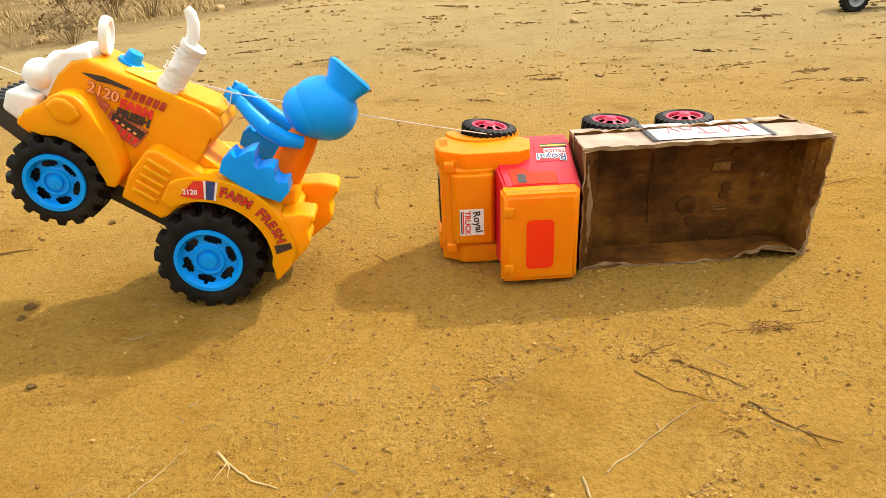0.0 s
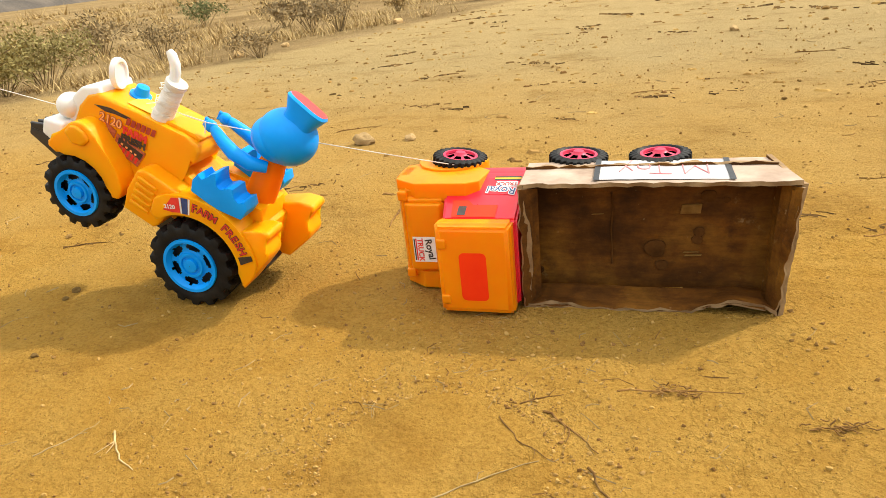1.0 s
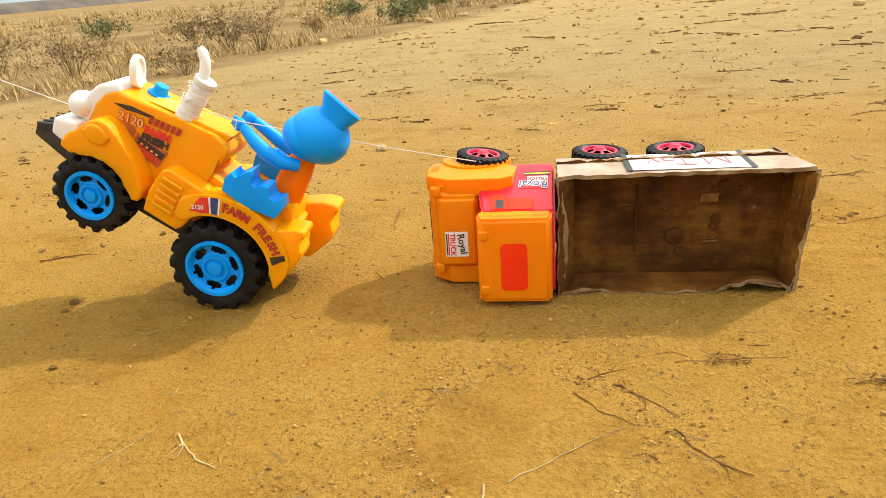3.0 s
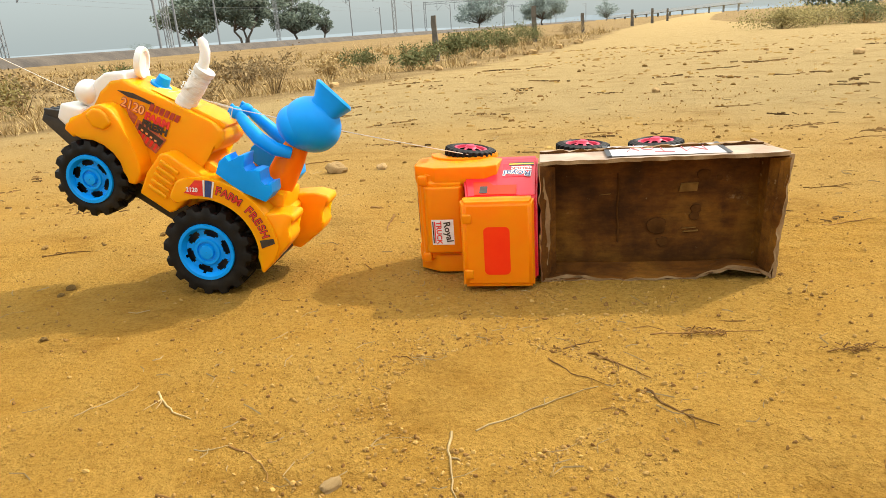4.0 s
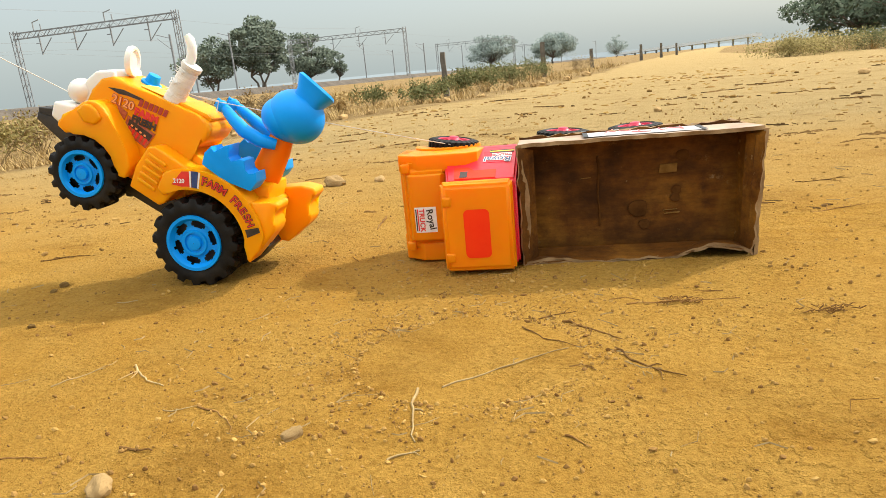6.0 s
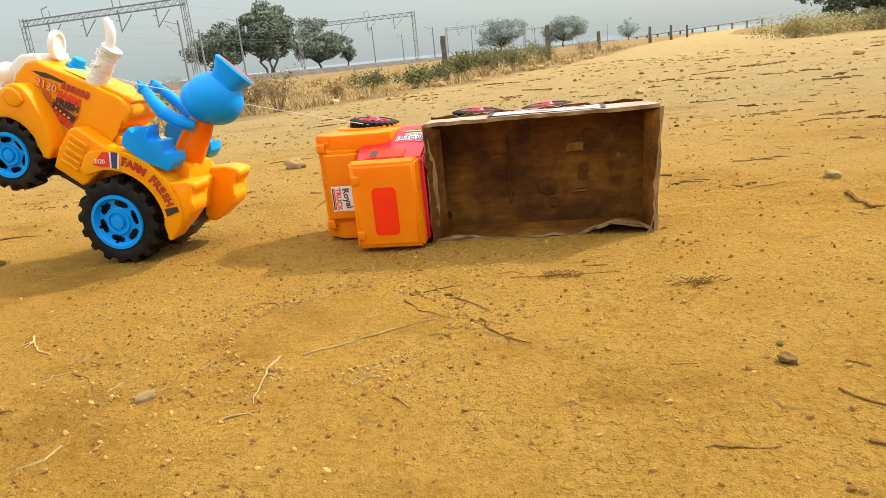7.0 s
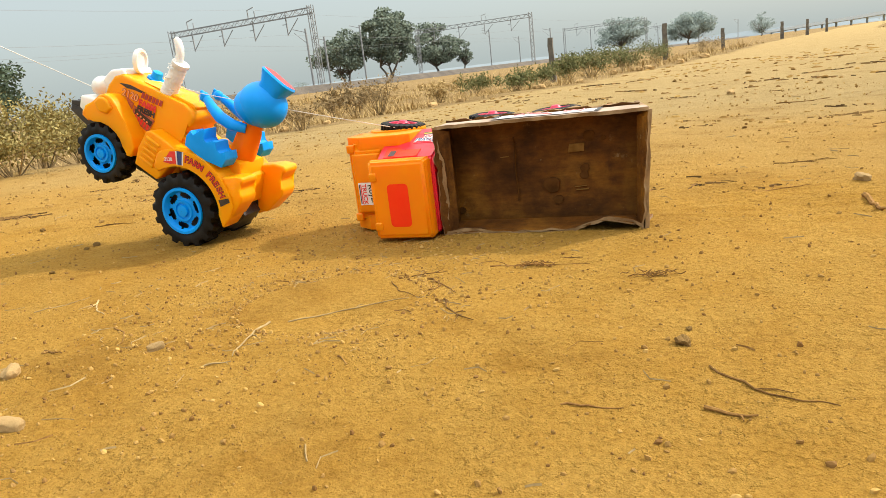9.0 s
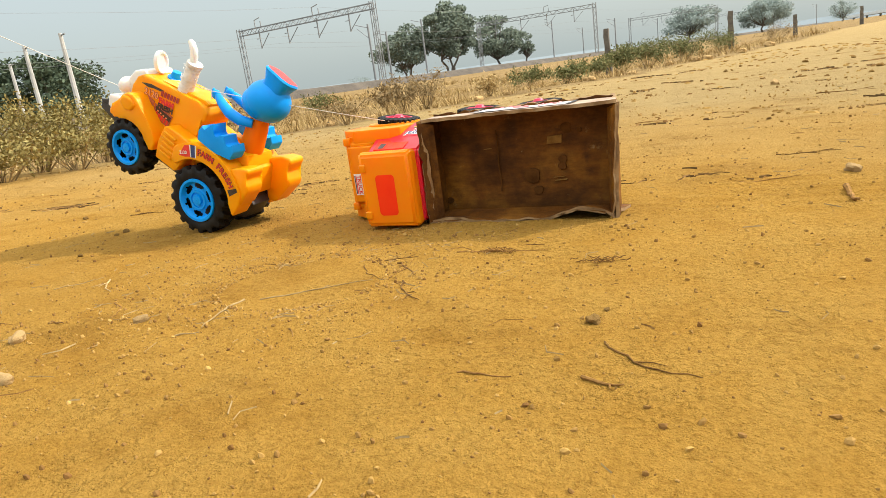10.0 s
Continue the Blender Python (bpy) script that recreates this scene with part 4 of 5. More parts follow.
def truck_body():
    bm = bmesh.new()
    box(bm, (-0.16, 0.115, 0.045), (0.325, 0.15, 0.155), 0.004)
    part("chassis", bm, BLACK, truck)
    # cab, red, with window openings in the side
    swap = Matrix(((1, 0, 0, 0), (0, 0, 1, 0), (0, 1, 0, 0), (0, 0, 0, 1)))
    bm = bmesh.new()
    ring = []
    for y, x0, x1, z0, z1 in ((0.125, -0.132, -0.001, 0.01, 0.19), (0.1, -0.134, -0.001, 0.008, 0.189), (-0.006, -0.117, -0.003, 0.008, 0.15)):
        ring.append([bm.verts.new((x, y, z)) for x, z in ((x0, z0), (x1, z0), (x1, z1), (x0, z1))])
    bm.faces.new(ring[0])
    bm.faces.new(ring[-1])
    for a, b in zip(ring, ring[1:]):
        for i in range(4):
            bm.faces.new((a[i], a[(i + 1) % 4], b[(i + 1) % 4], b[i]))
    bmesh.ops.bevel(bm, geom=list(bm.edges), offset=0.004, segments=3, affect="EDGES")
    cab = part("cab", bm, RED, truck, "red plastic cab with orange side window")

    def slant(x, v, out):
        """A point on the cab's slanted upper side: v from 0 at its broad edge to 1 at the roof."""
        y = 0.062 - 0.068 * v
        return (x, y - 0.0005 * out, 0.189 - 0.039 * (0.1 - y) / 0.106 + 0.0012 * out)

    bm = bmesh.new()
    pts = [(-0.108, 0.4), (-0.083, 0.4), (-0.074, 0.55), (-0.036, 0.55), (-0.036, 0.92), (-0.104, 0.92)]
    a = [bm.verts.new(slant(x, v, 0)) for x, v in pts]
    b = [bm.verts.new(slant(x, v, 1)) for x, v in pts]
    bm.faces.new(b)
    for i in range(6):
        bm.faces.new((a[i], a[(i + 1) % 6], b[(i + 1) % 6], b[i]))
    win = part("side_window", bm, RED_LENS, cab, "red inset cab side window")
    bm = bmesh.new()
    bm.faces.new([bm.verts.new(slant(x, v, 1.7)) for x, v in ((-0.096, 0.6), (-0.083, 0.6), (-0.083, 0.88), (-0.096, 0.88))])
    part("window_mark", bm, INK_DARK, win)
    # roof
    bm = bmesh.new()
    ring = []
    for y, x0, x1, z0, z1 in ((0.008, -0.122, -0.01, 0.006, 0.148), (-0.018, -0.126, -0.008, 0.002, 0.153), (-0.028, -0.125, -0.009, 0.003, 0.152), (-0.034, -0.119, -0.014, 0.009, 0.146)):
        ring.append([bm.verts.new((x, y, z)) for x, z in ((x0, z0), (x1, z0), (x1, z1), (x0, z1))])
    bm.faces.new(ring[0])
    bm.faces.new(ring[-1])
    for a, b in zip(ring, ring[1:]):
        for i in range(4):
            bm.faces.new((a[i], a[(i + 1) % 4], b[(i + 1) % 4], b[i]))
    bmesh.ops.bevel(bm, geom=list(bm.edges), offset=0.004, segments=3, affect="EDGES")
    roof = part("roof", bm, TRUCK_ORANGE, truck, "orange plastic cab roof with red panel")
    bm = bmesh.new()
    corners = arc(-0.055, 0.035, 0.008, -90, 0, 5) + arc(-0.055, 0.1, 0.008, 0, 90, 5) + arc(-0.081, 0.1, 0.008, 90, 180, 5) + arc(-0.081, 0.035, 0.008, 180, 270, 5)
    prism(bm, corners, -0.0342, -0.031, 0.0)
    part("roof_panel", bm, RED_LENS, roof, "bright red roof panel")
    for z in (0.028, 0.122):
        bm = bmesh.new()
        box(bm, (-0.122, -0.037, z - 0.008), (-0.107, -0.03, z + 0.008), 0.003, 3)
        part("roof_lamp", bm, TRUCK_ORANGE, roof)
    # nose
    bm = bmesh.new()
    ring = []
    for y, x0, x1, z0, z1 in ((0.145, -0.2, -0.128, 0.012, 0.188), (0.1, -0.214, -0.124, 0.012, 0.188), (0.06, -0.209, -0.122, 0.02, 0.182), (0.043, -0.194, -0.122, 0.032, 0.172)):
        ring.append([bm.verts.new((x, y, z)) for x, z in ((x0, z0), (x1, z0), (x1, z1), (x0, z1))])
    bm.faces.new(ring[0])
    bm.faces.new(ring[-1])
    for a, b in zip(ring, ring[1:]):
        for i in range(4):
            bm.faces.new((a[i], a[(i + 1) % 4], b[(i + 1) % 4], b[i]))
    bmesh.ops.bevel(bm, geom=list(bm.edges), offset=0.009, segments=4, affect="EDGES")
    nose = part("bonnet", bm, TRUCK_ORANGE, truck, "orange plastic bonnet")
    for z0, z1 in ((0.004, 0.05), (0.152, 0.194)):
        bm = bmesh.new()
        out = arc(-0.135, 0.165, 0.062, 182, 355, 14)
        inn = arc(-0.135, 0.168, 0.047, 355, 182, 14)
        prism(bm, out + inn, z0, z1, 0.003, 2)
        bm.transform(Matrix(((1, 0, 0, 0), (0, 0, 1, 0), (0, 1, 0, 0), (0, 0, 0, 1))))
        part("front_fender", bm, TRUCK_ORANGE, nose)
        bm = bmesh.new()
        box(bm, (-0.217, 0.085, z0 + 0.006), (-0.19, 0.135, z1 - 0.004), 0.006, 3)
        part("headlamp", bm, TRUCK_ORANGE, nose)
    for z0, z1 in ((0.003, 0.034), (0.16, 0.19)):
        bm = prism(bmesh.new(), [(-0.212, 0.07), (-0.175, 0.046), (-0.09, 0.046), (-0.07, 0.058), (-0.062, 0.11), (-0.086, 0.126)] + arc(-0.122, 0.165, 0.05, -45, -140, 8) + [(-0.19, 0.15), (-0.212, 0.14)], z0, z1, 0.004, 3)
        bm.transform(swap)
        part("wing", bm, TRUCK_ORANGE, nose)
    bm = bmesh.new()
    box(bm, (-0.2145, 0.085, 0.06), (-0.206, 0.115, 0.14), 0.002)
    part("grille", bm, BLACK, nose)
    bm = bmesh.new()
    box(bm, (-0.2, 0.148, 0.02), (-0.185, 0.165, 0.18), 0.003)
    part("bumper", bm, TRUCK_ORANGE, nose)
    bm = prism(bmesh.new(), [(-0.197, 0.05), (-0.19, 0.038), (-0.182, 0.036), (-0.134, 0.036), (-0.126, 0.05)], 0.042, 0.158, 0.003, 3)
    bm.transform(swap)
    part("bonnet_panel", bm, TRUCK_ORANGE, nose)
    for z in (0.03, 0.168):
        bm = box(bmesh.new(), (-0.205, 0.046, z - 0.008), (-0.189, 0.062, z + 0.008), 0.003, 3)
        part("side_lamp", bm, TRUCK_ORANGE, nose)
    # bonnet sticker
    bm = bmesh.new()
    box(bm, (-0.184, 0.0358, 0.057), (-0.146, 0.0364, 0.102), 0)
    stk = part("bonnet_sticker", bm, PRINT_WHITE, nose, "white sticker with a printed word")
    turn = Matrix.Rotation(radians(90), 4, "Y")
    bm = bmesh.new()
    joined(bm, lettering("TRUCK", 0.0125, 0.0003), Matrix.Translation((-0.172, 0.0352, 0.079)) @ turn)
    part("word", bm, PRINT_RED, stk)
    bm = bmesh.new()
    joined(bm, lettering("Royal", 0.0165, 0.0003), Matrix.Translation((-0.156, 0.0352, 0.08)) @ turn @ Matrix.Rotation(radians(-8), 4, "Y"))
    part("word", bm, INK_DARK, stk)
    for k, mm in ((0, INK_DARK), (1, PRINT_RED)):
        bm = bmesh.new()
        box(bm, (-0.1826 + 0.003 * k, 0.0352, 0.06), (-0.1806 + 0.003 * k, 0.0358, 0.099), 0)
        part("stripe", bm, mm, stk)
    # sticker on the cab's slanted upper side
    lay = Matrix.Translation((0, 0.1, 0.189)) @ Matrix.Rotation(math.atan2(0.039, 0.106), 4, "X") @ Matrix.Translation((0, -0.1, 0))
    over = Matrix.Rotation(radians(180), 4, "Z") @ Matrix.Rotation(radians(-90), 4, "X")
    bm = box(bmesh.new(), (-0.06, 0.045, -0.001), (-0.014, 0.085, 0.0006), 0)
    bm.transform(lay)
    stk = part("cab_sticker", bm, RED, cab)
    bm = box(bmesh.new(), (-0.046, 0.0635, 0), (-0.012, 0.0765, 0.0009), 0)
    bm.transform(lay)
    part("plate", bm, PRINT_WHITE, stk)
    bm = bmesh.new()
    joined(bm, lettering("TRUCK", 0.0105, 0.0003), lay @ Matrix.Translation((-0.029, 0.07, 0.0014)) @ over)
    part("word", bm, PRINT_DARK_RED, stk)
    for grow, mm, dz in ((0.0014, PRINT_WHITE, 0.0012), (0.0, PRINT_NAVY, 0.0018)):
        bm = bmesh.new()
        joined(bm, lettering("Royal", 0.021, grow), lay @ Matrix.Translation((-0.036, 0.055, dz)) @ Matrix.Rotation(radians(-6), 4, "Z") @ over)
        part("word", bm, mm, stk)
    for k, mm in ((0, INK_DARK), (1, PRINT_YELLOW), (2, INK_DARK)):
        bm = box(bmesh.new(), (-0.05, 0.079 + 0.0035 * k, 0.0), (-0.008, 0.082 + 0.0035 * k, 0.001), 0)
        bm.transform(lay)
        part("stripe", bm, mm, stk)
    # wheels: outer sides up and down
    up = Matrix.Rotation(radians(90), 4, "X")
    down = Matrix.Rotation(radians(-90), 4, "X")
    for x, y, z, tip in ((-0.122, 0.155, 0.205, 8), (0.077, 0.137, 0.208, 3), (0.2, 0.137, 0.208, -2)):
        truck_wheel(0.046, 0.034, truck, Matrix.Translation((x, y, z)) @ Matrix.Rotation(radians(tip), 4, "Y") @ up, x * 9)
        truck_wheel(0.046, 0.034, truck, Matrix.Translation((x, y, 0.004)) @ down, x * 7)
        bm = bmesh.new()
        tube(bm, [(x, y, 0.03), (x, y, 0.19)], 0.006, 10)
        part("axle", bm, BLACK, truck)


truck_body()


# ---- towing string ----
def string_run(pts, name, label, sag=0.0):
    bm = bmesh.new()
    q = []
    for a, b in zip(pts, pts[1:]):
        a, b = Vector(a), Vector(b)
        for i in range(12):
            u = i / 12
            q.append(a.lerp(b, u) + Vector((0, 0, -sag * 4 * u * (1 - u))))
    q.append(Vector(pts[-1]))
    tube(bm, q, 0.0008, 5)
    ob = finish(name, bm, THREAD)
    return tagged(ob, label, "string")


def on_tractor(x, y, z):
    return tuple(TR_POSE @ Vector((x, y, z)))


string_run([on_tractor(0.15, 0.02, 0.19), on_tractor(0.078, 0.03, 0.212), (-0.118, 0.115, 0.197)], "tow_string", "thin white string tied from tractor to truck", 0.002)
string_run([on_tractor(0.16, 0.01, 0.19), on_tractor(0.298, 0.0, 0.08), (-1.02, -1.29, 1.06)], "pull_string", "thin white pulling string leading off ahead", 0.0)
string_run([on_tractor(0.115, 0.026, 0.2), on_tractor(0.079, 0.034, 0.214), on_tractor(0.074, 0.033, 0.196), on_tractor(0.084, 0.02, 0.199)], "tie_loop", "thin white string looped round the figure's wrists", 0.0)


# ---- far side: railway, gantries, trees ----
EYE = Vector((0.3, -1.1, 0.3))


# Mid-distance leaves, greyed in their colour to imitate haze.
LEAF_MID_HAZED = leaf_material("haze_tinted_tree_leaves", (0.13, 0.165, 0.13), (0.22, 0.26, 0.195))


def bearing(az, d):
    return EYE.x - d * math.sin(radians(az)), EYE.y + d * math.cos(radians(az))


def bank():
    bm = bmesh.new()
    rows = []
    line = [(-46, -120), (-40, 0), (-37, 30), (-33, 60), (-28, 100), (-20, 150), (-4, 240), (30, 400)]
    for i, (x, y) in enumerate(line):
        h = (0.45, 0.45, 0.45, 0.42, 0.4, 0.4, 0.4, 0.4)[i]
        rows.append([bm.verts.new((x + dx, y, z)) for dx, z in ((1.6, -0.3), (0.5, h), (-0.6, h + 0.12), (-24, h + 0.12), (-28, -0.3))])
    for a, b in zip(rows, rows[1:]):
        for i in range(4):
            bm.faces.new((a[i], a[i + 1], b[i + 1], b[i]))
    ob = finish("railway_bank", bm, BALLAST)
    tagged(ob, "low dark ballast bank of the railway", "railway bank", kind="structure")


bank()


def lattice(bm, a, b, width, across, chord, bays):
    """Two chords and the zigzag between them, from a to b."""
    a, b = Vector(a), Vector(b)
    off = Vector(across).normalized() * width / 2
    tube(bm, [a - off, b - off], chord, 4)
    tube(bm, [a + off, b + off], chord, 4)
    for i in range(bays):
        p, q = a.lerp(b, i / bays), a.lerp(b, (i + 1) / bays)
        s = 1 if i % 2 else -1
        tube(bm, [p + off * s, q - off * s], chord * 0.6, 4)


def gantry(p0, p1, h):
    g = thing("overhead_gantry", Matrix.Translation((*p0, 0)), "grey steel lattice gantry over the railway", "gantry", "railway gantries")
    inv = Matrix.Translation((-p0[0], -p0[1], 0))
    a, b = Vector((*p0, 0)), Vector((*p1, 0))
    d = (b - a).normalized()
    for q in (a, b):
        bm = bmesh.new()
        for k in (-0.22, 0.22):
            lattice(bm, q + Vector((0, k, 0.3)), q + Vector((0, k, h + 0.5)), 0.5, d, 0.045, 14)
        bm.transform(inv)
        part("post", bm, STEEL, g)
    bm = bmesh.new()
    for k in (-0.22, 0.22):
        lattice(bm, a + Vector((0, k, h)), b + Vector((0, k, h)), 0.55, (0, 0, 1), 0.05, 30)
    bm.transform(inv)
    part("beam", bm, STEEL, g)
    span = (b - a).length
    for i in range(4):
        q = a + d * span * (0.16 + 0.225 * i)
        bm = bmesh.new()
        tube(bm, [q + Vector((0, 0, h)), q + Vector((0, 0, h - 2.0))], 0.07, 4)
        tube(bm, [q + Vector((0, 0, h - 1.9)), q + d * 1.5 + Vector((0, 0, h - 0.5))], 0.045, 4)
        tube(bm, [q + Vector((0, 0, h - 0.9)), q - d * 0.5 + Vector((0, 0, h - 0.9))], 0.05, 4)
        bm.transform(inv)
        part("drop_arm", bm, STEEL, g)
        if i % 2 == 0:
            bm = bmesh.new()
            tube(bm, [q + Vector((-0.4, 0, h + 0.3)), q + Vector((-0.4, 0, h + 1.1)), q + Vector((0.4, 0, h + 1.3))], 0.06, 4)
            tube(bm, [q + Vector((0.4, 0, h + 0.3)), q + Vector((0.4, 0, h + 0.9))], 0.05, 4)
            bm.transform(inv)
            part("top_bracket", bm, STEEL, g)
    return g


SPANS = [((-53.0, 60.5), (-34.0, 58.5)), ((-44.0, 111.0), (-23.5, 110.0)), ((-31.0, 186.0), (-9.8, 186.0)), ((-14, 270), (6, 268))]
for p0, p1 in SPANS:
    gantry(p0, p1, 7.6)


def wire(pts, r):
    bm = bmesh.new()
    q = []
    for a, b in zip(pts, pts[1:]):
        a, b = Vector(a), Vector(b)
        q += [a.lerp(b, i / 10) - Vector((0, 0, 2.4 * (i / 10) * (1 - i / 10))) for i in range(10)]
    q.append(Vector(pts[-1]))
    tube(bm, q, r, 4)
    return tagged(finish("overhead_wire", bm, STEEL), "thin overhead line wire along the railway", "wire", "overhead wires")


for f, z in ((0.16, 5.7), (0.385, 5.7), (0.61, 8.7), (0.835, 5.7)):
    run = [(-62 + 19 * f, 0.0, z)]
    for p0, p1 in SPANS:
        run.append((p0[0] + (p1[0] - p0[0]) * f, p0[1] + (p1[1] - p0[1]) * f, z))
    wire(run, 0.011)


def mast(az, d, h, conc=False):
    x, y = bearing(az, d)
    m = thing("utility_pole" if conc else "catenary_mast", Matrix.Translation((x, y, -0.1)), "pale concrete pole beside the railway" if conc else "slender grey steel mast beside the railway", "pole", "railway poles")
    bm = bmesh.new()
    tube(bm, [(0, 0, 0), (0, 0, h)], [0.2, 0.13] if conc else [0.13, 0.11], 8)
    part("shaft", bm, CONCRETE if conc else STEEL, m)
    bm = bmesh.new()
    if conc:
        tube(bm, [(0, 0, h - 0.15), (0.5, 0, h - 0.1)], 0.06, 5)
    else:
        tube(bm, [(0, 0, h - 0.4), (-1.6, 0, h + 0.1)], 0.05, 5)
        tube(bm, [(0, 0, h - 1.6), (-1.5, 0, h - 0.3)], 0.04, 5)
    part("arm", bm, STEEL, m)


for az, d, h in ((15.6, 150, 8.2), (26.2, 98, 8.2), (30.6, 80, 7.0), (29.2, 84, 6.2), (10.6, 140, 6.5), (13.2, 175, 7.0), (7.4, 215, 8.0), (2.2, 250, 7.5), (-0.8, 270, 7.5), (-3.6, 300, 7.5)):
    mast(az, d, h)
for az, d, h in ((53.5, 55, 6.6), (56.0, 60, 6.4), (57.2, 74, 6.4)):
    mast(az, d, h, True)


def tree(x, y, h, w, bare, seed, leaf, count=2600, stems=1, label="dark green spreading tree in hazy distance"):
    """A trunk or several, forked limbs and a ragged crown of flattened leaf clumps with gaps between them."""
    rnd = random.Random(seed)
    t = thing("tree", Matrix.Translation((x, y, -0.2)), label, "tree", "distant trees")
    clumps = []
    while len(clumps) < 46:
        p = Vector((rnd.uniform(-1, 1), rnd.uniform(-1, 1), rnd.uniform(-1, 1)))
        if not 0.2 < p.length < 1.0:
            continue
        ragged = 1 + 0.32 * noise.noise(p.normalized() * 2.2 + Vector((seed * 3.7, 0, 0)))
        mid = bare + 0.44 * (1 - bare)
        z = mid + p.z * ragged * ((1 - mid) if p.z > 0 else (mid - bare)) * 0.92
        clumps.append((Vector((p.x * ragged * w * 0.45, p.y * ragged * w * 0.45, z * h)), rnd.uniform(0.09, 0.165) * w))
    bm = bmesh.new()
    for k in range(stems):
        lean = (k - (stems - 1) / 2) * 0.1 * w
        fork = Vector((lean * 1.6 + rnd.uniform(-0.03, 0.03) * h, rnd.uniform(-0.03, 0.03) * h, max(0.14, bare * 0.9) * h))
        knee = fork * 0.55 + Vector((0.035 * w * rnd.uniform(-1, 1), 0, 0))
        g = 0.03 * h / stems ** 0.4
        tube(bm, [(lean * 0.5, 0, 0), knee, fork], [g, g * 0.8, g * 0.65], 8)
        near = sorted(clumps, key=lambda c: (c[0] - fork).length)
        for c, r in near[::max(1, len(near) // (14 // stems + 3))]:
            mid = fork.lerp(c, 0.5) + Vector((rnd.uniform(-1, 1), rnd.uniform(-1, 1), -0.4)) * 0.045 * h
            tube(bm, [fork, mid, c], [g * 0.5, g * 0.32, g * 0.12], 6)
    part("trunk", bm, BARK, t)
    vs, fs = [], []
    size = 0.019 * h + 0.005 * w
    for k in range(int(count * 1.25)):
        c, r = clumps[rnd.randrange(len(clumps))]
        d = Vector((rnd.gauss(0, 1), rnd.gauss(0, 1), rnd.gauss(0, 1))).normalized() * rnd.random() ** 0.45
        p = c + Vector((d.x * r * 1.15, d.y * r * 1.15, d.z * r * 0.7))
        u = Vector((rnd.gauss(0, 1), rnd.gauss(0, 1), rnd.gauss(0, 0.8))).normalized()
        v = u.orthogonal().normalized()
        e = size * rnd.uniform(0.5, 1.4)
        i = len(vs)
        vs += [p + u * e, p + v * e * 0.55, p - u * e, p - v * e * 0.55]
        fs.append((i, i + 1, i + 2, i + 3))
    me = bpy.data.meshes.new("crown")
    me.from_pydata(vs, [], fs)
    me.materials.append(leaf)
    new("crown", me).parent = t
    return t


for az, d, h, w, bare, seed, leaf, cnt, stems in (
        (24.2, 130, 13.6, 11.5, 0.24, 2, LEAF_MID_HAZED, 9000, 3), (28.0, 132, 10.6, 11.5, 0.24, 3, LEAF_MID_HAZED, 7000, 2), (20.2, 140, 10.2, 10.5, 0.2, 4, LEAF_MID_HAZED, 8000, 1), (17.9, 142, 7.4, 4.6, 0.22, 14, LEAF_MID_HAZED, 2400, 1),
        (5.1, 200, 10.0, 14.0, 0.2, 5, LEAF_FAR_HAZED, 7500, 1), (-0.1, 225, 10.4, 15.0, 0.2, 6, LEAF_FAR_HAZED, 7500, 1), (-5.2, 300, 8.5, 9.5, 0.15, 7, LEAF_FAR_HAZED, 2200, 1),
        (55.5, 88, 8.6, 12.0, 0.02, 8, LEAF, 14000, 2), (61.5, 92, 9.0, 13.0, 0.02, 9, LEAF, 11000, 2), (-22.0, 52, 5.5, 9.0, 0.02, 10, LEAF, 8000, 1), (-27.0, 45, 6.0, 9.0, 0.02, 11, LEAF, 8000, 1), (-33.0, 48, 6.0, 9.0, 0.02, 12, LEAF, 7000, 1), (31.9, 110, 1.9, 4.0, 0.0, 13, LEAF_FAR_HAZED, 1400, 1)):
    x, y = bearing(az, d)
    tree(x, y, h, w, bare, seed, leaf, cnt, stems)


def road_bridge():
    """A long low bridge, rising towards its middle; its haze is in the colour."""
    a, b = Vector((*bearing(-5.5, 430), 0)), Vector((*bearing(-15.5, 360), 0))
    br = thing("road_bridge", Matrix.Translation(a), "distant concrete road bridge paled by painted haze", "bridge")
    run = b - a
    side = Vector((-run.y, run.x, 0)).normalized() * 4

    def deck(u):
        return 1.5 + 2.8 * u

    bm = bmesh.new()
    rows = []
    for i in range(25):
        u = i / 24
        p = run * u
        rows.append([bm.verts.new(p + side * k + Vector((0, 0, deck(u) + dz))) for k, dz in ((-1, -0.9), (1, -0.9), (1, 0.5), (-1, 0.5))])
    for r0, r1 in zip(rows, rows[1:]):
        for k in range(4):
            bm.faces.new((r0[k], r0[(k + 1) % 4], r1[(k + 1) % 4], r1[k]))
    bm.faces.new(rows[0])
    bm.faces.new(rows[-1][::-1])
    part("deck", bm, CONCRETE_HAZED, br)
    for i in range(11):
        u = (i + 0.5) / 11
        p = run * u
        bm = bmesh.new()
        tube(bm, [p - Vector((0, 0, 0.6)), p + Vector((0, 0, deck(u) - 0.8))], 0.5, 8)
        part("pier", bm, CONCRETE_HAZED, br)


road_bridge()


def ridge():
    bm = bmesh.new()
    lo, hi = [], []
    for i in range(181):
        a = radians(i * 2)
        z = 9 + 7 * noise.noise(Vector((math.cos(a) * 6, math.sin(a) * 6, 0)))
        lo.append(bm.verts.new((1800 * math.sin(a), 1800 * math.cos(a), -5)))
        hi.append(bm.verts.new((1830 * math.sin(a), 1830 * math.cos(a), z)))
    for i in range(180):
        bm.faces.new((lo[i], lo[i + 1], hi[i + 1], hi[i]))
    tagged(finish("backdrop", bm, HILL_HAZED), "pale ridge with painted haze along the horizon", "backdrop", kind="structure")


ridge()


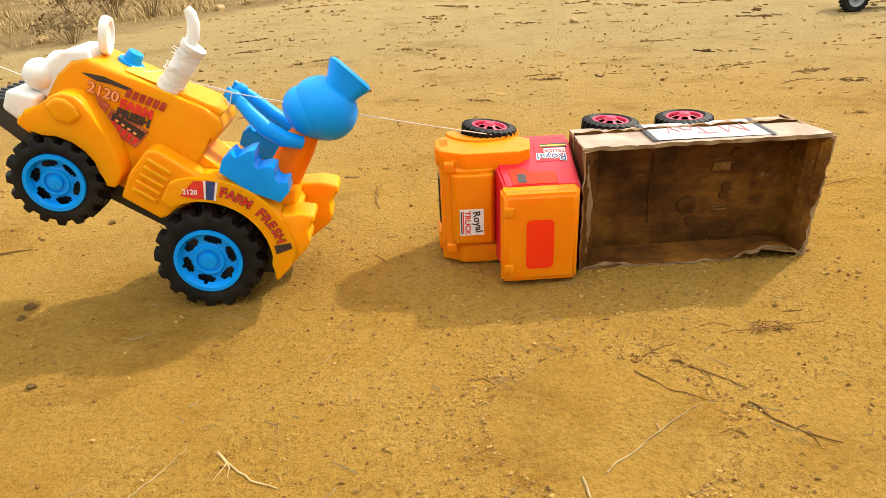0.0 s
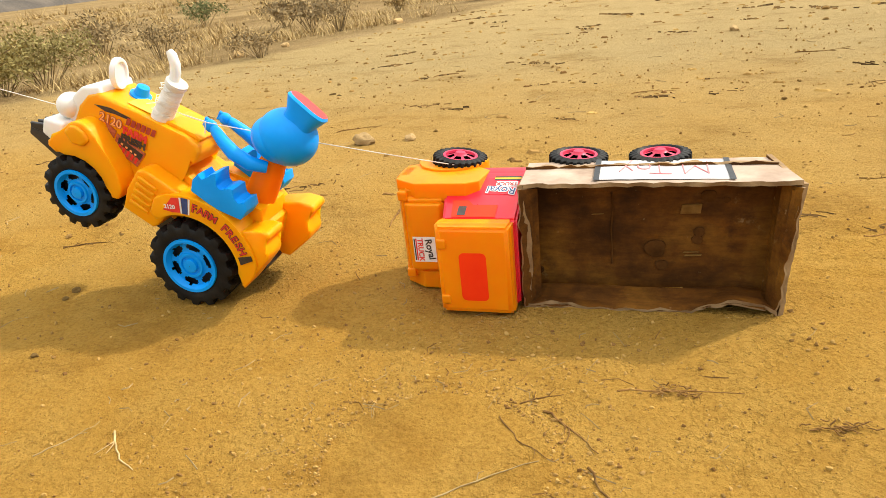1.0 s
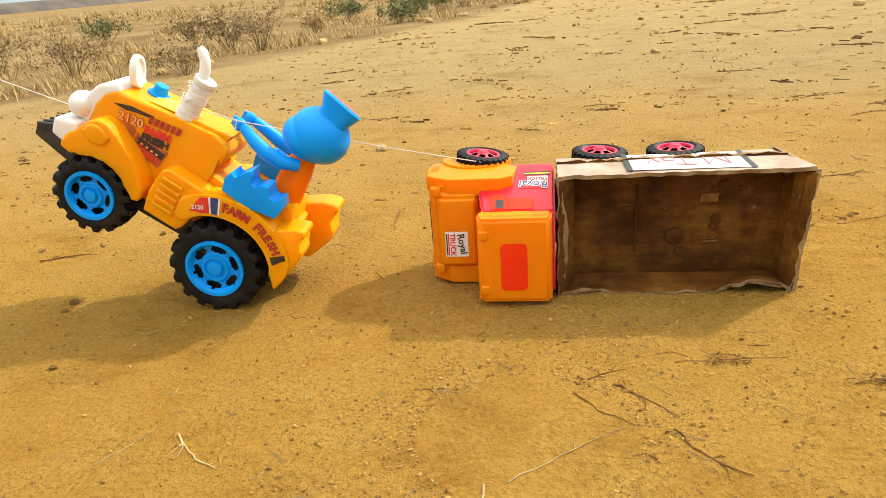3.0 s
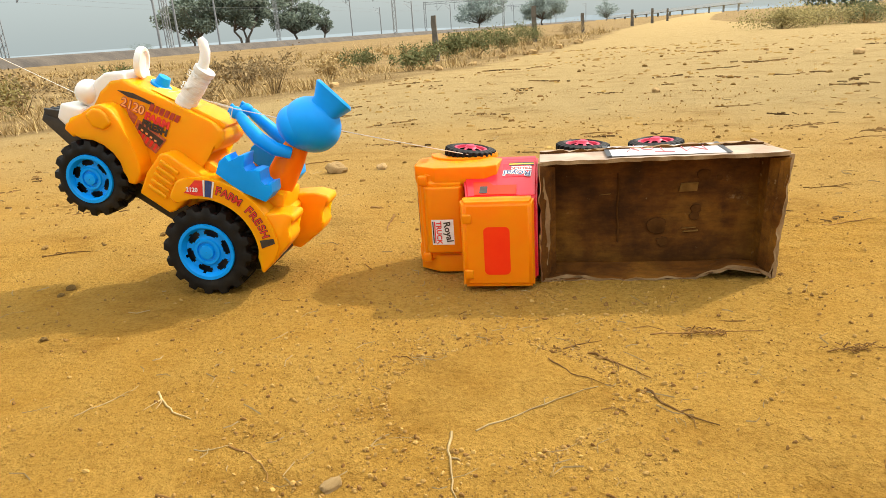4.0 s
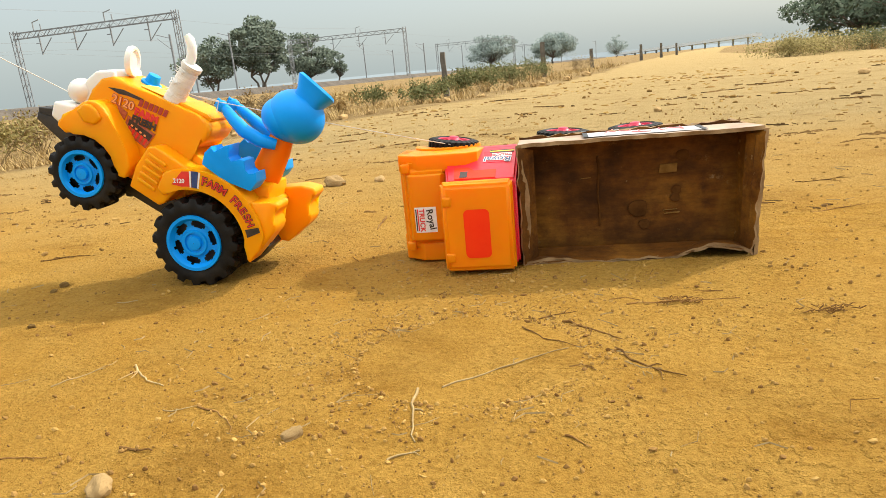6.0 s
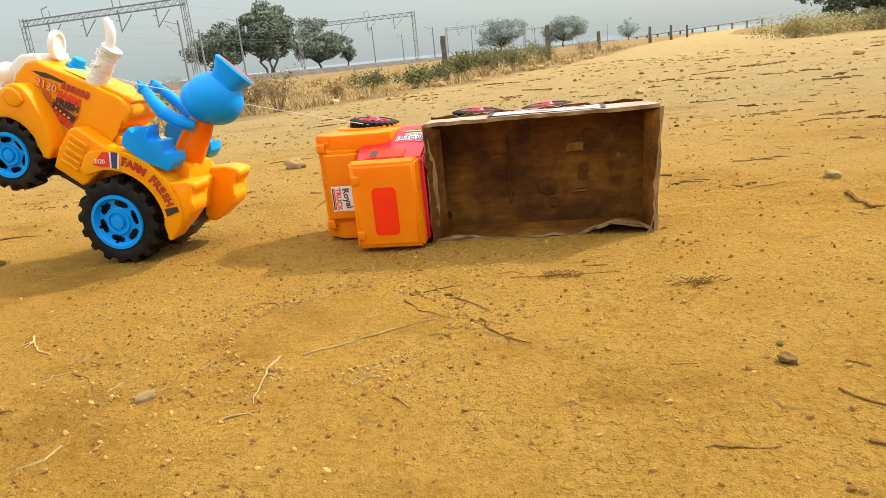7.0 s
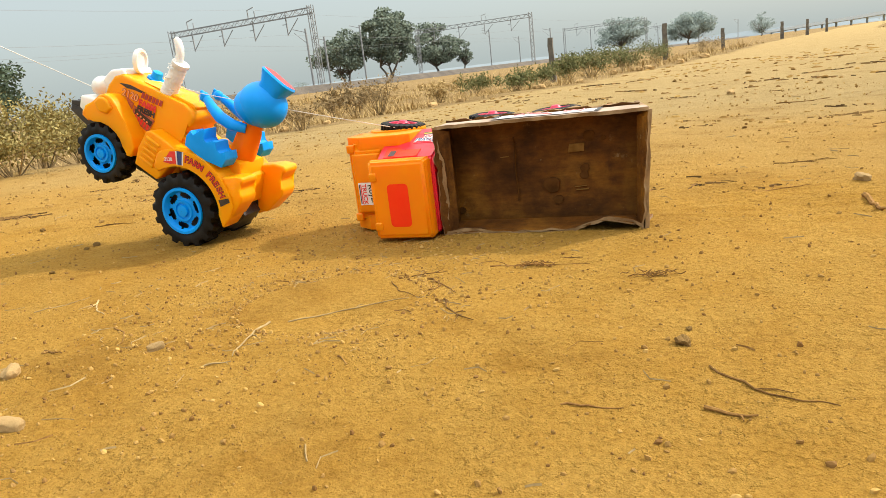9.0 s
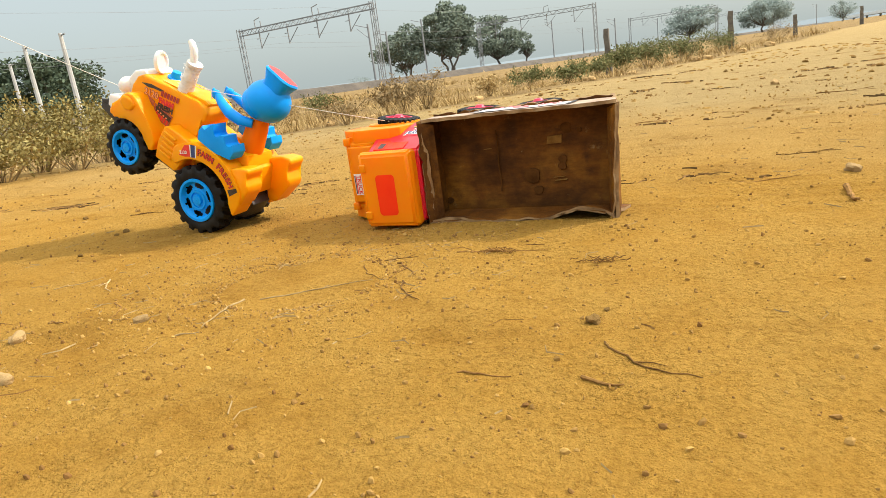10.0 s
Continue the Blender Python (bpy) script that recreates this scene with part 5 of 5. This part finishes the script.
# ---- the scrub field beside the road ----
def post(az, d, top):
    x, y = bearing(az, d)
    z = ground_z(x, y) - 0.05
    bm = bmesh.new()
    n = 7
    w = 0.0055 * d if d < 20 else 0.1
    w = min(w, 0.11) * 0.75
    rows = []
    for i in range(n):
        u = i / (n - 1)
        j = [noise.noise(Vector((az, d, i * 0.9 + k * 3))) * 0.25 * w for k in range(4)]
        rows.append([bm.verts.new((sx * w * (1 - 0.2 * u) + j[k] - 0.02 * u, sy * w * (1 - 0.2 * u), u * (top - z))) for k, (sx, sy) in enumerate(((-1, -1), (1, -1), (1, 1), (-1, 1)))])
    for a, b in zip(rows, rows[1:]):
        for k in range(4):
            bm.faces.new((a[k], a[(k + 1) % 4], b[(k + 1) % 4], b[k]))
    bm.faces.new(rows[-1])
    bm.faces.new(rows[0][::-1])
    ob = finish("fence_post", bm, POST, None, "", 50)
    ob.location = (x, y, z)
    tagged(ob, "dark weathered stone fence post in the scrub", "fence post", "fence posts")


for az, d, top in ((10.0, 12, 0.66), (1.3, 20, 0.9), (-2.8, 28, 0.7), (-6.8, 36, 0.78), (-8.4, 44, 0.85), (-9.6, 52, 0.85)):
    post(az, d, top)


def shrub(x, y, h, w, mat, seed, leaves, label, stems=16, leaf=0.02):
    rnd = random.Random(seed)
    z = ground_z(x, y)
    t = thing("shrub", Matrix.Translation((x, y, z - 0.01)), label, "shrub", "roadside shrubs")
    bm = bmesh.new()
    tips = []
    for k in range(stems):
        a, q = rnd.uniform(0, math.tau), rnd.random()
        end = Vector((math.cos(a) * q * w / 2, math.sin(a) * q * w / 2, h * rnd.uniform(0.5, 1.0)))
        mid = end * 0.5 + Vector((rnd.uniform(-1, 1), rnd.uniform(-1, 1), 0.5)) * 0.12 * w
        tube(bm, [(end.x * 0.15, end.y * 0.15, 0), mid, end], [0.008 * h + 0.002, 0.005 * h + 0.001, 0.002], 4)
        tips.append((mid, end))
        for j in range(3):
            p = mid.lerp(end, rnd.random())
            e = p + Vector((rnd.gauss(0, 1), rnd.gauss(0, 1), rnd.uniform(0.2, 1.4))) * 0.13 * h
            tube(bm, [p, e], [0.003, 0.0012], 4)
            tips.append((p, e))
    part("branchwork", bm, DRY_DARK, t, "", 0)
    bm = bmesh.new()
    for k in range(leaves):
        a, b = tips[rnd.randrange(len(tips))]
        p = a.lerp(b, rnd.uniform(0.1, 1.1)) + Vector((rnd.gauss(0, 1), rnd.gauss(0, 1), rnd.gauss(0, 1))) * 0.05 * w
        u = Vector((rnd.gauss(0, 1), rnd.gauss(0, 1), rnd.gauss(0, 1))).normalized()
        v = u.orthogonal().normalized()
        e = leaf * rnd.uniform(0.5, 1.5)
        bm.faces.new([bm.verts.new(p + q) for q in (u * e, v * e * 0.45, -u * e, -v * e * 0.45)])
    part("foliage", bm, mat, t, "", 0)


GREEN_L, BROWN_L = "low green thorny shrub at the field's edge", "dry brown brush at the field's edge"
for az, d, h, w, mat, lv in ((9.0, 10.5, 0.36, 0.9, BUSH, 700), (7.0, 11.5, 0.4, 1.0, BUSH, 700), (4.4, 13, 0.42, 1.1, BUSH, 700), (11.3, 11, 0.3, 0.8, BUSH, 500), (1.9, 17, 0.45, 1.4, BUSH, 600), (-1.5, 22, 0.4, 1.6, DRY_DARK, 400), (16.5, 11, 0.34, 0.8, BUSH, 400),
                               (24.5, 6.4, 0.36, 0.7, DRY_DARK, 260), (26.5, 7.0, 0.34, 0.6, DRY_DARK, 260), (28.5, 9.0, 0.36, 0.8, DRY_DARK, 240), (19.5, 8.5, 0.24, 0.6, DRY, 240), (38, 6.0, 0.34, 0.7, DRY_DARK, 260), (46, 5.6, 0.36, 0.9, OLIVE, 1100), (51, 4.9, 0.4, 0.9, OLIVE, 1300), (55.5, 4.7, 0.42, 0.8, OLIVE, 1300), (60, 4.6, 0.42, 0.9, OLIVE, 1300), (48.5, 5.3, 0.3, 0.8, OLIVE, 900), (53, 4.4, 0.26, 0.7, OLIVE, 900), (58, 4.2, 0.26, 0.7, OLIVE, 900), (42, 8.5, 0.4, 0.9, DRY_DARK, 300), (34.5, 11, 0.35, 0.9, BUSH, 300), (31, 4.9, 0.22, 0.5, DRY_DARK, 200), (13, 8.2, 0.2, 0.6, BUSH, 260)):
    x, y = bearing(az, d)
    shrub(x, y, h, w, mat, int(az * 10 + d), int(lv * 3.2), GREEN_L if mat is BUSH else BROWN_L, leaf=0.0105 if d < 7 else 0.018)
for az, d in ((-17, 15.5), (-19.5, 16.5), (-22, 17), (-25, 17), (-28, 16), (-31, 16), (-35, 15)):
    x, y = bearing(az, d)
    shrub(x, y, 0.26, 2.0, OLIVE if int(az) % 2 else BUSH, int(90 - az * 3), 3600, "low olive thicket at the road's edge", 26, 0.022)


def dry_grass():
    rnd = random.Random(5)
    vs, fs = [], []
    made = 0
    while made < 2600:
        r = 2.4 + 26 * rnd.random() ** 1.7
        az = rnd.uniform(-42, 75)
        x, y = bearing(az, r)
        b = beyond(x, y)
        if b < 0.05 + 0.4 * rnd.random():
            continue
        if noise.noise(Vector((x * 0.9, y * 0.9, 4))) < rnd.uniform(-0.2, 0.45):
            continue
        made += 1
        z = ground_z(x, y)
        tall = rnd.uniform(0.02, 0.075) * (1 + 0.06 * r) * (2.2 if rnd.random() < 0.08 else 1)
        for k in range(14):
            a, lean = rnd.uniform(0, math.tau), rnd.uniform(0.3, 1.6)
            px, py = x + rnd.gauss(0, 0.05), y + rnd.gauss(0, 0.05)
            hh = tall * rnd.uniform(0.5, 1.2)
            wd = 0.0012 + 0.0004 * r
            i = len(vs)
            vs += [(px - wd * math.sin(a), py + wd * math.cos(a), z - 0.01), (px + wd * math.sin(a), py - wd * math.cos(a), z - 0.01), (px + math.cos(a) * lean * hh, py + math.sin(a) * lean * hh, z + hh)]
            fs.append((i, i + 1, i + 2))
    me = bpy.data.meshes.new("dry_grass")
    me.from_pydata(vs, [], fs)
    me.materials.append(DRY)
    tagged(new("dry_grass", me), "dry straw-coloured grass tufts in the field", "grass", kind="stuff")


dry_grass()


# ---- clods, stones, twigs and straw on the sand ----
def lump_mesh(name, seed, mat, flat=0.7):
    bm = bmesh.new()
    bmesh.ops.create_icosphere(bm, subdivisions=3, radius=1.0)
    off = Vector((seed * 7.3, seed * 3.1, 0))
    for v in bm.verts:
        k = 1 + 0.45 * noise.noise(v.co * 1.1 + off) + 0.22 * noise.noise(v.co * 2.6 + off) + 0.09 * noise.noise(v.co * 7 + off)
        v.co = Vector((v.co.x * k * 1.15, v.co.y * k * 0.85, v.co.z * k * flat))
    me = bpy.data.meshes.new(name)
    bm.to_mesh(me)
    bm.free()
    me.polygons.foreach_set("use_smooth", [True] * len(me.polygons))
    me.set_sharp_from_angle(angle=radians(32))
    me.materials.append(mat)
    return me


CLODS = [lump_mesh("clod", s, CLOD) for s in range(5)]
STONES = [lump_mesh("stone", s + 20, STONE) for s in range(4)]


def lump(kind, x, y, r, seed):
    me = (CLODS if kind == "clod" else STONES)[seed % 4]
    ob = new(kind, me)
    ob.location = (x, y, ground_z(x, y) + r * 0.3)
    ob.rotation_euler = (0.2 * math.sin(seed), 0.2 * math.cos(seed * 2), seed * 1.7)
    ob.scale = (r, r, r)
    if kind == "clod":
        return tagged(ob, "small brown clod of dry earth on the sand", "clod", "earth clods")
    return tagged(ob, "rough pale brown stone lying on the sand", "stone", "stones")


for i, (x, y, r) in enumerate(((-0.64, 0.95, 0.03), (-0.5, 0.98, 0.018), (-0.2, -0.725, 0.012), (0.653, 2.92, 0.024), (2.63, 5.1, 0.045), (-0.34, -0.62, 0.012), (-0.2, -0.53, 0.009), (0.75, 0.35, 0.014), (-2.45, 3.2, 0.035), (-2.3, 3.6, 0.03), (-1.8, 4.7, 0.045), (-1.65, 5.1, 0.035), (-1.1, 6.3, 0.05), (-0.8, 7.1, 0.04), (-0.5, 8.1, 0.06), (-0.1, 9.1, 0.06), (0.3, 10.6, 0.07), (-2.9, 3.1, 0.04), (-1.3, 6.9, 0.05), (-0.2, 8.6, 0.05), (0.7, 12.0, 0.08))):
    lump("stone", x, y, r, i)
rnd = random.Random(11)
for i in range(60):
    x, y = rnd.uniform(-1.5, 1.5), rnd.uniform(-0.72, 1.9)
    if -0.8 < x < 0.45 and -0.12 < y < 0.24:
        continue
    lump("clod", x, y, 0.0026 + 0.006 * rnd.random() ** 2.5, i)
for i in range(45):
    x, y = rnd.uniform(-2.5, 5), rnd.uniform(1.9, 7)
    if beyond(x, y) < 0:
        lump("clod", x, y, 0.007 + 0.014 * rnd.random() ** 2, i)


def scatter(name, count, seed, mat, label, kind):
    rnd = random.Random(seed)
    base = bmesh.new()
    bmesh.ops.create_icosphere(base, subdivisions=1, radius=1.0)
    bv = [v.co.copy() for v in base.verts]
    bf = [tuple(v.index for v in f.verts) for f in base.faces]
    base.free()
    vs, fs = [], []
    for k in range(count):
        r = 0.12 + 3.4 * rnd.random() ** 1.5
        a = rnd.uniform(0, math.tau)
        x, y = -0.05 + r * math.cos(a) * 1.1, -0.35 + r * math.sin(a)
        if kind == "grit" and noise.noise(Vector((x * 2.2, y * 2.2, 8))) < rnd.uniform(-0.75, 0.2):
            continue
        z = ground_z(x, y)
        i = len(vs)
        if kind == "grit":
            s = (0.0008 + 0.0021 * rnd.random() ** 3.8) * (1 + 0.5 * r)
            m = Euler((rnd.random() * 6, rnd.random() * 6, 0)).to_matrix()
            for v in bv:
                w = m @ Vector((v.x * s * 1.3, v.y * s, v.z * s * 0.7)) * rnd.uniform(0.75, 1.2)
                vs.append((x + w.x, y + w.y, z + s * 0.25 + w.z))
            fs += [tuple(i + q for q in f) for f in bf]
        else:
            ln, an, th = rnd.uniform(0.006, 0.04) * (1 + 0.3 * r), rnd.uniform(0, math.tau), rnd.uniform(0.0003, 0.0007) * (1 + 0.5 * r)
            bend = rnd.uniform(-0.35, 0.35) * ln
            c, s = math.cos(an), math.sin(an)
            pts = [(-ln / 2, 0), (0, bend), (ln / 2, 0)]
            for px, py in pts:
                X, Y = x + px * c - py * s, y + px * s + py * c
                zz = ground_z(X, Y) + th
                vs += [(X - s * th, Y + c * th, zz - th), (X + s * th, Y - c * th, zz - th), (X, Y, zz + th)]
            for j in (0, 3):
                for q in range(3):
                    fs.append((i + j + q, i + j + (q + 1) % 3, i + j + 3 + (q + 1) % 3, i + j + 3 + q))
    me = bpy.data.meshes.new(name)
    me.from_pydata(vs, [], fs)
    me.materials.append(mat)
    tagged(new(name, me), label, name.replace("_", " "), kind="stuff")


scatter("grit", 20000, 3, GRIT, "fine brown grit and crumbs scattered over the sand", "grit")
def crumbs():
    """Lumps and crusts out on the road, past the toys."""
    rnd = random.Random(21)
    vs, fs = [], []
    for k in range(4600):
        x, y = rnd.uniform(-3, 6), 0.5 + 9 * rnd.random() ** 1.6
        if beyond(x, y) > 0 or noise.noise(Vector((x * 0.8, y * 2.4, 8))) < rnd.uniform(-0.25, 0.5):
            continue
        s = 0.0025 + 0.007 * rnd.random() ** 3 + 0.0012 * y
        z = ground_z(x, y)
        i = len(vs)
        m = 7
        lng = rnd.uniform(1, 3.2)
        ring = [(math.cos(q * math.tau / m) * s * lng * rnd.uniform(0.6, 1.2), math.sin(q * math.tau / m) * s * rnd.uniform(0.6, 1.2)) for q in range(m)]
        vs += [(x + a, y + b, z - 0.002) for a, b in ring]
        vs += [(x + a * 0.6, y + b * 0.6, z + s * rnd.uniform(0.3, 0.8)) for a, b in ring]
        for q in range(m):
            fs.append((i + q, i + (q + 1) % m, i + m + (q + 1) % m, i + m + q))
        fs.append(tuple(i + m + q for q in range(m)))
    me = bpy.data.meshes.new("earth_crumbs")
    me.from_pydata(vs, [], fs)
    me.materials.append(GRIT)
    tagged(new("earth_crumbs", me), "brown crusts and crumbs of earth on the road", "earth crumbs", kind="stuff")


crumbs()


def road_litter():
    """Drifts of dark stalks and rootlets strewn over the road."""
    rnd = random.Random(33)
    vs, fs = [], []
    for k in range(120):
        cx, cy = rnd.uniform(-2.2, 4.5), 0.35 + 7 * rnd.random() ** 1.7
        if beyond(cx, cy) > -0.1:
            continue
        wide = rnd.uniform(0.03, 0.11) * (1 + 0.25 * cy)
        tilt = rnd.gauss(0.1, 0.5)
        for j in range(rnd.randint(5, 20)):
            u = rnd.gauss(0, 0.5) * wide
            x, y = cx + u, cy + u * tilt + rnd.gauss(0, 0.12) * wide
            ln, an, th = rnd.uniform(0.08, 0.45) * wide, tilt + rnd.gauss(0, 0.9), rnd.uniform(0.0006, 0.0013) * (1 + 0.5 * cy)
            c, q = math.cos(an) * ln, math.sin(an) * ln
            z = ground_z(x, y)
            i = len(vs)
            for e in (-0.5, 0.0, 0.5):
                bx, by = x + c * e, y + q * e + (0.12 * ln if e == 0 else 0)
                vs += [(bx, by - th, z - 0.001), (bx, by + th, z - 0.001), (bx, by, z + th * 2.2)]
            for p in (0, 3):
                for m in range(3):
                    fs.append((i + p + m, i + p + (m + 1) % 3, i + p + 3 + (m + 1) % 3, i + p + 3 + m))
    me = bpy.data.meshes.new("road_litter")
    me.from_pydata(vs, [], fs)
    me.materials.append(LITTER)
    tagged(new("road_litter", me), "drifts of dark dry stalks strewn on the road", "plant litter", kind="stuff")


road_litter()
scatter("straw_bits", 500, 4, STRAW, "short bits of dry straw scattered on the sand", "straw")
scatter("dark_straw_bits", 70, 9, TWIG, "dark bits of dry plant litter on the sand", "straw")


def twig(a, b, r, seed, mat, bow=0.12, branches=2, name="twig", label="dry bent brown twig lying on the sand"):
    rnd = random.Random(seed)
    a, b = Vector((*a, 0)), Vector((*b, 0))
    side = Vector((-(b - a).y, (b - a).x, 0))
    bend = rnd.choice((-1, 1)) * bow
    bm = bmesh.new()
    pts = []
    k = 9
    for i in range(k + 1):
        u = i / k
        p = a.lerp(b, u) + side * (bend * 4 * u * (1 - u) * 0.6 + 0.05 * noise.noise(Vector((u * 5, seed, 0))))
        pts.append(Vector((p.x, p.y, ground_z(p.x, p.y) + r * 0.7 + 0.3 * r * math.sin(u * 7 + seed))))
    tube(bm, pts, [r * (1 - 0.6 * i / k) * (1 + 0.2 * noise.noise(Vector((i, seed, 2)))) for i in range(k + 1)], 6)
    for j in range(branches):
        p = pts[rnd.randint(2, 7)]
        d = (b - a).normalized() * rnd.uniform(0.3, 1) + side.normalized() * rnd.choice((-1, 1)) * rnd.uniform(0.4, 1)
        e = p + d * (b - a).length * rnd.uniform(0.12, 0.3)
        mid = p.lerp(e, 0.5) + side * 0.03
        mid.z, e.z = ground_z(mid.x, mid.y) + r, ground_z(e.x, e.y) + r * 0.6
        tube(bm, [p, mid, e], [r * 0.6, r * 0.45, r * 0.25], 5)
    ob = finish(name, bm, mat)
    return tagged(ob, label, "twig", "twigs on the sand")


PALE_L = "pale dry stalk lying on the sand"
for i, (a, b, r, mat, bow, br) in enumerate((
        ((0.12, -0.335), (0.185, -0.41), 0.0022, TWIG, 0.15, 2), ((-0.333, -0.469), (-0.266, -0.526), 0.0018, TWIG, -0.2, 0), ((-0.37, -0.476), (-0.333, -0.467), 0.0012, STRAW, 0.2, 0),
        ((-0.095, -0.433), (-0.077, -0.537), 0.0024, STRAW, 0.06, 1), ((-0.097, -0.565), (-0.07, -0.549), 0.0018, STRAW, 0.1, 1), ((-0.555, -0.42), (-0.517, -0.346), 0.0014, STRAW, 0.08, 1),
        ((0.059, -0.524), (0.081, -0.545), 0.0016, TWIG, 0.1, 0), ((-0.37, -0.55), (-0.33, -0.558), 0.0026, TWIG, 0.05, 1), ((-0.485, -0.575), (-0.437, -0.568), 0.0015, TWIG, 0.05, 1),
        ((-1.07, 0.174), (-0.973, 0.209), 0.003, TWIG, 0.05, 3), ((0.03, -0.235), (0.082, -0.211), 0.0016, TWIG, 0.1, 3), ((0.147, -0.2), (0.295, -0.185), 0.0018, TWIG, 0.05, 1),
        ((0.061, -0.245), (0.13, -0.314), 0.0024, TWIG, 0.06, 2), ((0.01, -0.265), (0.086, -0.332), 0.0014, TWIG, 0.15, 1), ((-0.479, -0.362), (-0.403, -0.421), 0.0022, STRAW, 0.12, 2),
        ((-0.069, -0.429), (0.067, -0.333), 0.0017, STRAW, 0.04, 1), ((0.449, -0.512), (0.545, -0.571), 0.0018, TWIG, -0.2, 1), ((0.325, -0.601), (0.379, -0.597), 0.0016, TWIG, 0.05, 0), ((0.443, -0.586), (0.483, -0.597), 0.0028, TWIG, 0.05, 1),
        ((0.724, 0.21), (0.73, 0.08), 0.0075, TWIG, 0.03, 0), ((-0.34, 0.42), (-0.33, 0.3), 0.004, TWIG, 0.05, 0), ((0.62, 0.6), (0.74, 0.63), 0.002, TWIG, 0.15, 4), ((0.95, 1.2), (1.1, 1.25), 0.0025, TWIG, 0.15, 4), ((0.15, 1.5), (0.3, 1.54), 0.0025, TWIG, 0.15, 4), ((-0.8, 1.1), (-0.66, 1.16), 0.0025, TWIG, 0.15, 3), ((0.8, 2.2), (1.02, 2.26), 0.0035, TWIG, 0.15, 4), ((0.55, 0.3), (0.66, 0.33), 0.002, TWIG, 0.1, 3))):
    twig(a, b, r * 0.72, i + 1, mat, bow, br, label="dry bent brown twig lying on the sand" if mat is TWIG else PALE_L)


def litter_heap(x, y, seed):
    """A flat heap of tangled dark rootlets."""
    rnd = random.Random(seed)
    bm = bmesh.new()
    for k in range(22):
        a = rnd.uniform(-0.9, 0.5) + rnd.choice((0, math.pi))
        p = Vector((x + rnd.gauss(0, 0.016), y + rnd.gauss(0, 0.006), 0))
        q = [p]
        for j in range(3):
            a += rnd.uniform(-0.6, 0.6)
            q.append(q[-1] + Vector((math.cos(a), math.sin(a) * 0.6, 0)) * rnd.uniform(0.003, 0.007))
        tube(bm, [(v.x, v.y, ground_z(v.x, v.y) + rnd.uniform(0.001, 0.007)) for v in q], [0.0009, 0.0009, 0.0007, 0.0004], 4)
    ob = finish("litter_heap", bm, TWIG)
    tagged(ob, "flat tangle of dark dry rootlets on the sand", "plant litter", kind="stuff")


for x, y, s in ((0.39, -0.236, 1), (0.22, -0.195, 2), (0.95, 0.8, 7)):
    litter_heap(x, y, s)

# ---- another toy's wheel standing by the road ----
spare = thing("toy_car", pose(2.12, 2.7, 0.075), "dark toy car with black tyre and grey rim on sand", "toy car")
bm = tyre_mesh(bmesh.new(), 0.075, 0.045, 0.05, 20, 0.006)
bm.transform(Matrix.Rotation(math.pi, 4, "Z"))
part("tyre", bm, RUBBER, spare)
bm = bmesh.new()
lathe(bm, [(0.046, 0.008), (0.044, 0.0), (0.036, 0.006), (0.02, 0.008), (0.012, 0.0), (0.0005, 0.0)], 30)
part("rim", bm, STEEL, spare)
bm = bmesh.new()
box(bm, (-0.03, 0.055, -0.01), (0.3, 0.2, 0.09), 0.02, 3)
part("body", bm, BLACK, spare)
